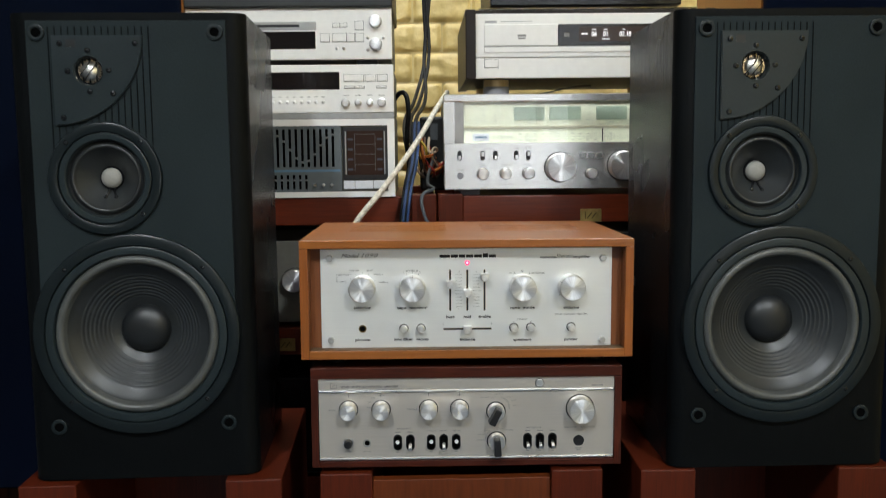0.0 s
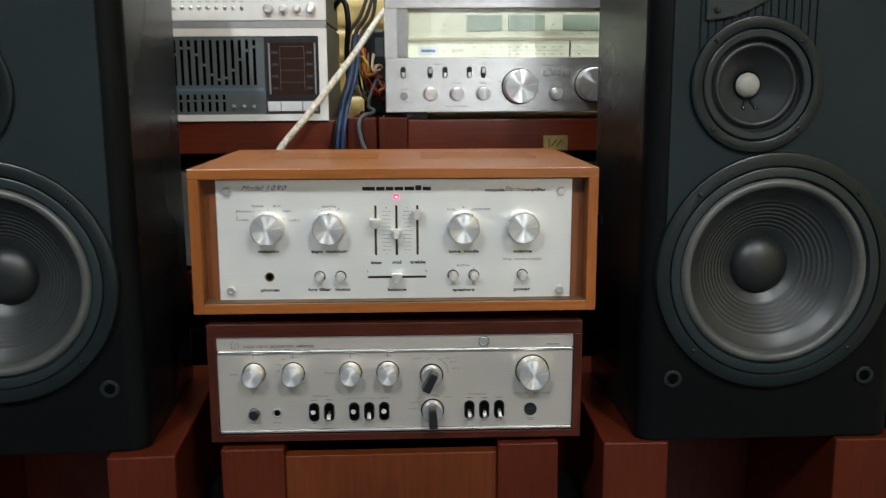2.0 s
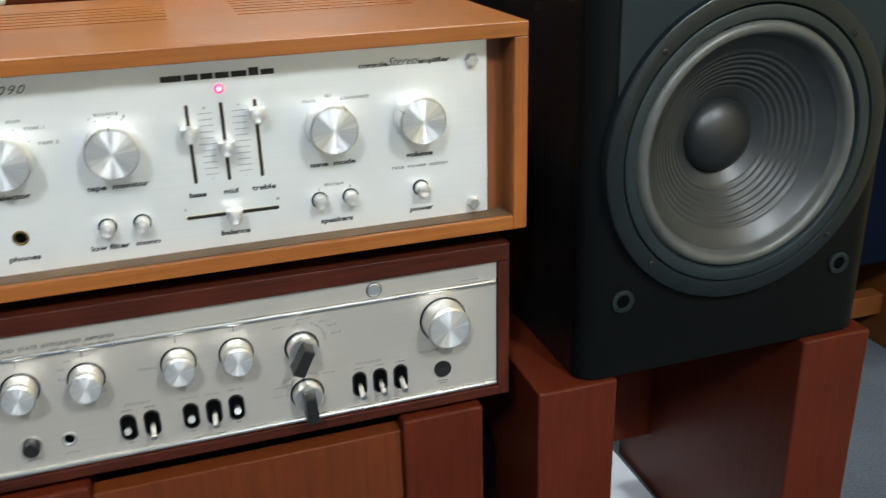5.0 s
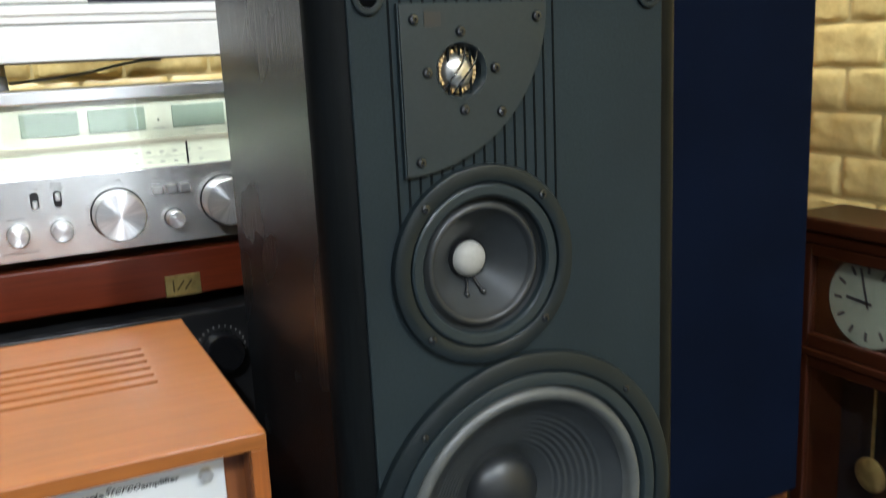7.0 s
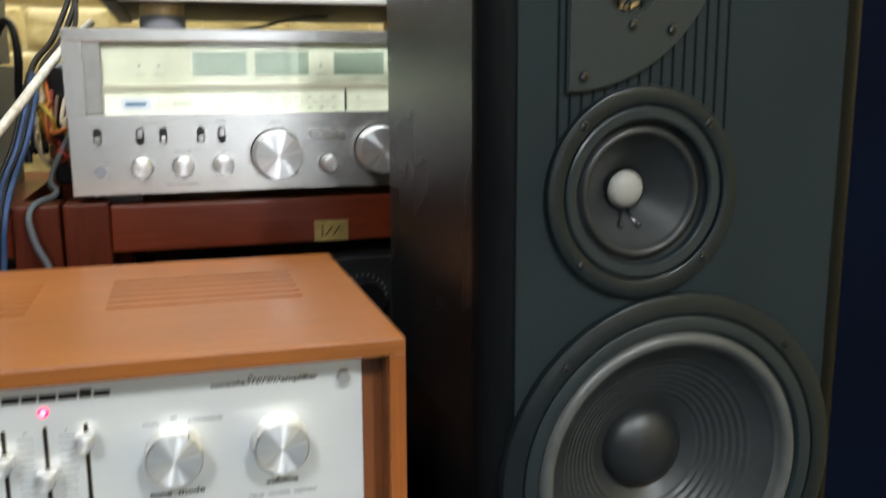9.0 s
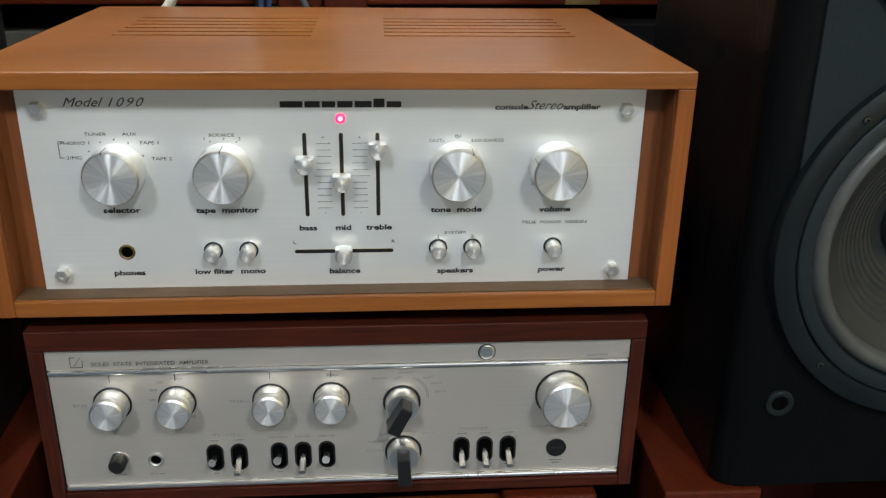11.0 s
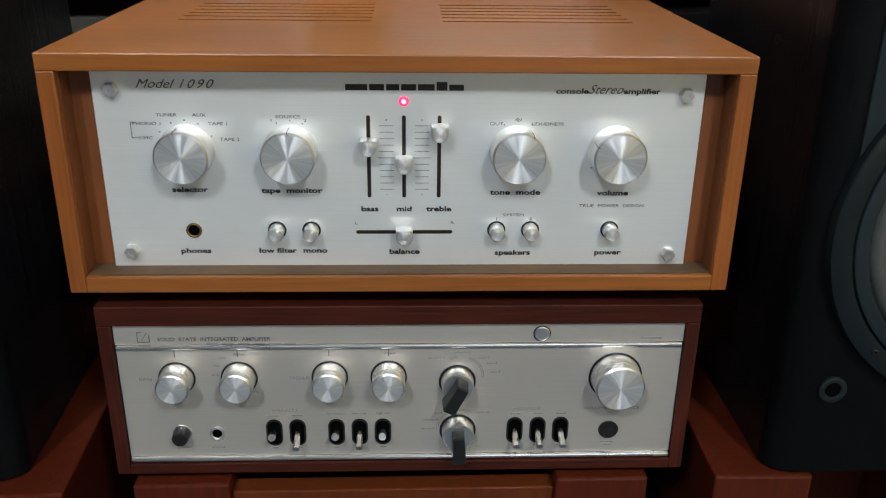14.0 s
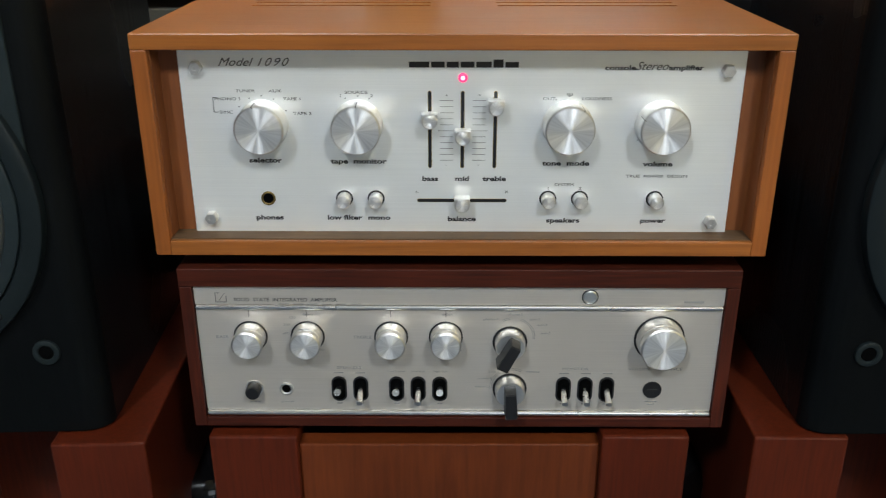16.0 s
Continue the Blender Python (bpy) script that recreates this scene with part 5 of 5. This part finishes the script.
# ---- gear on the lower shelves ----
def hidden_gear():
    a = thing("silver_amplifier", (-0.50, 1.690, 0.5005), "silver amplifier with a round knob on the lower shelf", "amplifier")
    part("case", box(0, 0.41, 0.01, 0.30, 0.008, 0.165, 0.002), CASE_GREY, a)
    part("front_plate", box(0, 0.41, 0, 0.01, 0.008, 0.168, 0.002), CASE_GREY, a)
    knob(a, 0.188, 0.0, 0.092, 0.022, 0.022, skirt=0.024)
    for x in (0.05, 0.36):
        part("foot", box(x - 0.015, x + 0.015, 0.03, 0.26, 0, 0.008), BLACK, a)
    b = thing("black_amplifier", (0.06, 1.660, 0.5005), "black amplifier with a knurled black knob on the lower shelf", "amplifier")
    part("case", box(0, 0.46, 0.01, 0.30, 0.008, 0.18, 0.002), BLACKMETAL, b)
    part("front_plate", box(0, 0.46, 0, 0.01, 0.008, 0.18, 0.002), BLACK, b)
    k = part("knob", lathe([(0.024, 0), (0.024, -0.02), (0.0225, -0.024), (0.015, -0.0245), (0, -0.023)], 40, 0.238, 0.130), GLOSS, b, smooth=30)
    for q in range(26):
        an = 2 * math.pi * q / 26
        bm = box(-0.0007, 0.0007, -0.001, 0.0, 0.0275, 0.0300)
        bm.transform(Matrix.Translation((0.238, 0, 0.130)) @ Matrix.Rotation(an, 4, "Y"))
        part("scale_tick", bm, INK_GREY, b)
    for x in (0.05, 0.40):
        part("foot", box(x - 0.015, x + 0.015, 0.03, 0.26, 0, 0.008), BLACK, b)
    for bx in (-0.265, 0.205):
        c = thing("black_canister", (bx, 1.36, 0), "glossy black metal canister between the stands", "canister", "black canisters")
        part("body", lathe_z([(0, 0.0), (0.058, 0.0), (0.060, 0.004), (0.060, 0.235), (0.056, 0.245), (0.050, 0.250), (0, 0.250)], 48), GLOSS, c, smooth=30)
        part("band", lathe_z([(0.0605, 0.170), (0.0612, 0.172), (0.0612, 0.196), (0.0605, 0.198)], 48), BLACKMETAL, c, smooth=30)
    g = thing("black_power_amplifier", (-0.50, 1.675, 0.2005), "black glass-fronted amplifier on the bottom shelf", "amplifier")
    part("case", box(0, 0.41, 0.01, 0.30, 0.008, 0.20, 0.002), BLACKMETAL, g)
    part("front_plate", box(0, 0.41, 0, 0.01, 0.008, 0.20, 0.002), GLOSS, g)
    for z in (0.05, 0.13):
        part("indicator_knob", lathe([(0.008, 0), (0.0075, -0.008), (0.005, -0.010), (0, -0.010)], 24, 0.27, z), CHROME, g, smooth=40)
    for x in (0.05, 0.36):
        part("foot", box(x - 0.015, x + 0.015, 0.03, 0.26, 0, 0.008), BLACK, g)


hidden_gear()


# ---- blue-grilled loudspeakers ----
def monitor_speaker(loc, label):
    s = thing("monitor_loudspeaker", loc, label, "loudspeaker", "blue-grilled loudspeakers")
    W, H, D = 0.660, 1.05, 0.42
    bm = bmesh.new()
    for a, b, c, d in ((0, 0.02, 0, H), (W - 0.02, W, 0, H), (0.02, W - 0.02, 0, 0.02), (0.02, W - 0.02, H - 0.02, H)):
        add_box(bm, a, b, 0.024, D, c, d)
    add_box(bm, 0.02, W - 0.02, D - 0.02, D - 0.004, 0.02, H - 0.02)
    part("cabinet", bm, AMBEROAK, s, "orange walnut veneer cabinet")
    part("grille", box(0.001, W - 0.001, 0.0, 0.022, 0.003, H - 0.003, 0.006, 3), BLUECLOTH, s, "dark blue cloth grille")
    return s


def block_stand(loc):
    s = thing("block_stand", loc, "orange wooden block stand under the blue-grilled speaker", "speaker stand", "block stands")
    for x in (0.0, 0.50):
        part("foot_block", box(x, x + 0.092, 0.015, 0.16, 0, 0.199, 0.002), OAK, s)
        part("foot_block", box(x, x + 0.092, 0.26, 0.40, 0, 0.199, 0.002), OAK, s)
        part("dowel_plate", box(x + 0.025, x + 0.058, 0.0125, 0.0155, 0.150, 0.176, 0.0008), TEAK, s)
    part("rail", box(0.092, 0.50, 0.06, 0.09, 0.06, 0.10, 0.002), OAK, s)
    return s


MON = monitor_speaker((0.578, 1.630, 0.200), "tall loudspeaker with dark blue cloth grille in an orange walnut cabinet")
copy_thing(MON, pose(-1.158, 1.630, 0.200))
BLK = block_stand((0.650, 1.640, 0))
copy_thing(BLK, pose(-1.085, 1.640, 0))


# ---- standing pendulum clock ----
def pendulum_clock():
    """Faces -x; built facing -y, then turned."""
    c = thing("pendulum_clock", (1.345, 1.625, 0), "varnished wooden pendulum clock with a round cream dial, on the carpet", "clock")
    c.rotation_euler = (0, 0, radians(-90))
    W, H, D = 0.125, 0.63, 0.135
    bm = bmesh.new()
    for a, b, y0, z0, z1 in ((-W, -W + 0.016, 0.012, 0.03, H), (W - 0.016, W, 0.012, 0.03, H), (-W + 0.016, W - 0.016, D - 0.012, 0.03, H)):
        add_box(bm, a, b, y0, D, z0, z1)
    part("case", bm, CLOCKWOOD, c, "dark varnished case")
    part("base", box(-W - 0.016, W + 0.016, -0.004, D, 0, 0.030, 0.006, 3), CLOCKWOOD, c)
    part("base_step", box(-W - 0.006, W + 0.006, 0.004, D, 0.030, 0.048, 0.005, 3), CLOCKWOOD, c)
    part("cornice", box(-W - 0.018, W + 0.018, -0.010, D, 0.630, 0.656, 0.006, 3), CLOCKWOOD, c)
    part("cornice_step", box(-W - 0.008, W + 0.008, 0.0, D, 0.606, 0.630, 0.006, 3), CLOCKWOOD, c)
    for name, z0, z1 in (("dial_door", 0.415, 0.606), ("pendulum_door", 0.050, 0.400)):
        sides = ((-W + 0.002, -W + 0.030, z0, z1), (W - 0.030, W - 0.002, z0, z1), (-W + 0.030, W - 0.030, z0, z0 + 0.026), (-W + 0.030, W - 0.030, z1 - 0.022, z1))
        frame_parts = [box(a, b, 0.003, 0.020, p, q, 0.003) for a, b, p, q in sides]
        d = part(name, frame_parts[0], CLOCKWOOD, c)
        for piece, bm in zip(("stile", "rail", "rail"), frame_parts[1:]):
            part(piece, bm, CLOCKWOOD, d)
        g = part("door_glass", box(-W + 0.030, W - 0.030, 0.010, 0.012, z0 + 0.026, z1 - 0.022), CLEAR, d)
        g.visible_shadow = False
    part("moulding", box(-W - 0.004, W + 0.004, -0.003, 0.020, 0.400, 0.415, 0.004, 3), CLOCKWOOD, c)
    part("dial_board", box(-W + 0.016, W - 0.016, 0.040, 0.046, 0.415, 0.606), CLOCKWOOD, c)
    dz = 0.512
    dial = part("dial", lathe([(0, 0.036), (0.079, 0.036), (0.080, 0.038), (0.080, 0.041)], 64, 0, dz), WHITEPAPER, c, "round cream clock dial", smooth=30)
    bm = bmesh.new()
    for k in range(12):
        t = box(-0.0028, 0.0028, 0.0354, 0.0360, 0.052, 0.068)
        t.transform(Matrix.Translation((0, 0, dz)) @ Matrix.Rotation(radians(30 * k), 4, "Y"))
        tmp = bpy.data.meshes.new("tmp")
        t.to_mesh(tmp)
        t.free()
        bm.from_mesh(tmp)
        bpy.data.meshes.remove(tmp)
    part("hour_marks", bm, INK, dial, kind="stuff")
    for name, L, w, a in (("hour_hand", 0.042, 0.0030, -84), ("minute_hand", 0.062, 0.0022, -14)):
        t = box(-w, w, 0.0335, 0.0342, -0.010, L)
        t.transform(Matrix.Translation((0, 0, dz)) @ Matrix.Rotation(radians(a), 4, "Y"))
        part(name, t, INK, dial)
    part("back_board", box(-W + 0.016, W - 0.016, D - 0.016, D - 0.0125, 0.05, 0.41), BLACK, c)
    part("pendulum_rod", box(-0.0025, 0.0025, 0.070, 0.073, 0.20, 0.41), BRASS, c)
    part("pendulum_bob", lathe([(0, 0.060), (0.022, 0.062), (0.032, 0.068), (0.032, 0.072), (0, 0.076)], 40, 0, 0.185), BRASS, c, "brass pendulum bob", smooth=50)


pendulum_clock()


# ---- cables ----
def cable_thing(name, pts, r, mat, label):
    c = thing(name, pts[0], label, "cable")
    o = Vector(pts[0])
    tube("strand", [tuple(Vector(p) - o) for p in pts], r, mat, c)
    return c


C_BLACK = cable_material("black_cable", (0.006, 0.006, 0.0065))
C_PALE = cable_material("pale_grey_cable", (0.46, 0.45, 0.42))
C_GREY = cable_material("grey_cable", (0.10, 0.11, 0.12))
C_BLUE = cable_material("blue_cable", (0.038, 0.068, 0.155))
C_ORANGE = cable_material("orange_wire", (0.55, 0.16, 0.03))
C_RED = cable_material("red_wire", (0.30, 0.03, 0.02))
C_YELLOW = cable_material("yellow_wire", (0.60, 0.42, 0.06))
C_CREAM = cable_material("cream_wire", (0.50, 0.40, 0.28))
C_BROWN = cable_material("brown_wire", (0.16, 0.08, 0.05))
cable_thing("white_power_cable", [(-0.005, 1.90, 0.965), (-0.030, 1.78, 0.925), (-0.075, 1.66, 0.850), (-0.130, 1.60, 0.775), (-0.195, 1.575, 0.690), (-0.225, 1.565, 0.60), (-0.23, 1.56, 0.45)], 0.0053, ROPE, "thick braided off-white power cable hanging behind the amplifier")
for dx, dy in ((0.0, 0.0), (0.0085, 0.004)):
    cable_thing("blue_speaker_cable", [(-0.075 + dx, 1.86 + dy, 0.90), (-0.080 + dx, 1.74 + dy, 0.82), (-0.093 + dx, 1.655 + dy, 0.755), (-0.099 + dx, 1.650 + dy, 0.70), (-0.100 + dx, 1.645 + dy, 0.50)], 0.0032, C_BLUE, "blue and black speaker cable over the rack edge")
    cable_thing("black_speaker_cable", [(-0.0795 + dx, 1.86 + dy, 0.90), (-0.0845 + dx, 1.74 + dy, 0.822), (-0.0972 + dx, 1.654 + dy, 0.756), (-0.1032 + dx, 1.650 + dy, 0.70), (-0.1042 + dx, 1.645 + dy, 0.50)], 0.0026, C_BLACK, "black speaker cable over the rack edge")
cable_thing("grey_cable", [(-0.035, 1.86, 0.83), (-0.050, 1.75, 0.775), (-0.040, 1.70, 0.7655), (-0.062, 1.660, 0.752), (-0.058, 1.652, 0.72), (-0.046, 1.650, 0.69), (-0.046, 1.645, 0.55)], 0.0034, C_GREY, "thin grey cable trailing over the rack edge")
for k, (xa, xb, xc) in enumerate(((-0.052, -0.050, -0.075), (-0.046, -0.040, -0.062), (-0.036, -0.052, -0.050))):
    cable_thing("black_cable", [(xa + 0.004, 2.30, 1.50), (xa, 2.28, 1.24), (xb, 2.25, 1.08), (xc, 2.16, 0.97), (xc - 0.025, 2.02, 0.90), (xc - 0.01, 1.90, 0.80)], 0.0044, C_BLACK, "black cable running up the brick wall")
cable_thing("black_cable", [(-0.135, 1.98, 0.90), (-0.115, 1.90, 0.955), (-0.095, 1.86, 0.960), (-0.088, 1.85, 0.93), (-0.092, 1.86, 0.87), (-0.086, 1.85, 0.79)], 0.0050, C_BLACK, "black cable looping out of a deck")
cable_thing("thin_steel_cable", [(0.115, 1.93, 0.952), (0.20, 1.90, 0.960), (0.262, 1.86, 0.972), (0.30, 1.88, 0.974)], 0.0020, C_PALE, "thin silver cable under the disc player")
wires = [(C_ORANGE, -0.070, -0.035, 0.835), (C_RED, -0.060, -0.022, 0.820), (C_YELLOW, -0.078, -0.045, 0.850), (C_CREAM, -0.072, -0.040, 0.810), (C_BROWN, -0.055, -0.024, 0.805), (C_CREAM, -0.045, -0.022, 0.825), (C_RED, -0.048, -0.020, 0.800), (C_ORANGE, -0.062, -0.028, 0.822)]
for k, (mat, xa, xb, z) in enumerate(wires):
    rnd = random.Random(k)
    pts = [(xa, 1.93, 0.90 - 0.004 * k)]
    for q in range(4):
        u = (q + 1) / 5
        pts.append((xa + (xb - xa) * u + rnd.uniform(-0.008, 0.008), 1.84 + rnd.uniform(-0.03, 0.03), z + rnd.uniform(-0.028, 0.02)))
    pts.append((xb + 0.004, 1.90, z - 0.01))
    cable_thing("loose_wire", pts, 0.0028, mat, "tangled loose coloured wire behind the receiver")
ad = thing("power_adapter", (-0.030, 1.93, 0.7540), "black power adapter among the wires on the rack", "power adapter")
part("body", box(-0.035, 0.035, -0.02, 0.06, 0.0, 0.16, 0.006, 3), BLACK, ad)
part("label_panel", box(-0.012, 0.004, -0.0212, -0.02, 0.11, 0.145), C_GREY, ad)


# ---- foam bricks ----
def brick_mesh(seed, L, Hh, depth):
    """A rough-hewn pillow face with flat joints, facing -y."""
    nx, nz = 18, 10
    bm = bmesh.new()
    grid = []
    for j in range(nz + 1):
        row = []
        for i in range(nx + 1):
            u, v = i / nx, j / nz
            edge = min(u * L, (1 - u) * L, v * Hh, (1 - v) * Hh)
            lift = min(1.0, edge / 0.011) ** 0.55
            rough = noise.fractal(Vector((u * 4.2 + seed * 7.3, v * 2.6 + seed * 3.1, seed * 1.7)), 0.7, 2.2, 4)
            ledge = 0.5 + 0.5 * noise.noise(Vector((u * 2.0 + seed * 11.0, v * 4.0 + u * 2.0, 3.0)))
            y = -depth * lift * (0.45 + 0.42 * ledge + 0.34 * rough)
            row.append(bm.verts.new((u * L, min(y, 0.0), v * Hh)))
        grid.append(row)
    for j in range(nz):
        for i in range(nx):
            bm.faces.new((grid[j][i], grid[j][i + 1], grid[j + 1][i + 1], grid[j + 1][i]))
    return finish(bm, "brick", BRICK, 40)


BL, BH, GAP = 0.160, 0.080, 0.003
MESHES = [brick_mesh(k + 1, BL - GAP, BH - GAP, 0.013) for k in range(9)]
pick = random.Random(5)
for j in range(14):
    for i in range(-4, 7):
        o = part("brick", pick.choice(MESHES), BRICK, WALL_NORTH)
        o.location = (i * BL + (BL / 2 if j % 2 else 0), 2.441, 0.63 + j * BH)
for j in range(12):
    for i in range(8):
        o = part("brick", pick.choice(MESHES), BRICK, WALL_EAST)
        o.matrix_basis = pose(1.491, 2.42 - i * BL - (BL / 2 if j % 2 else 0), 0.505 + j * BH, 0, 0, -90)
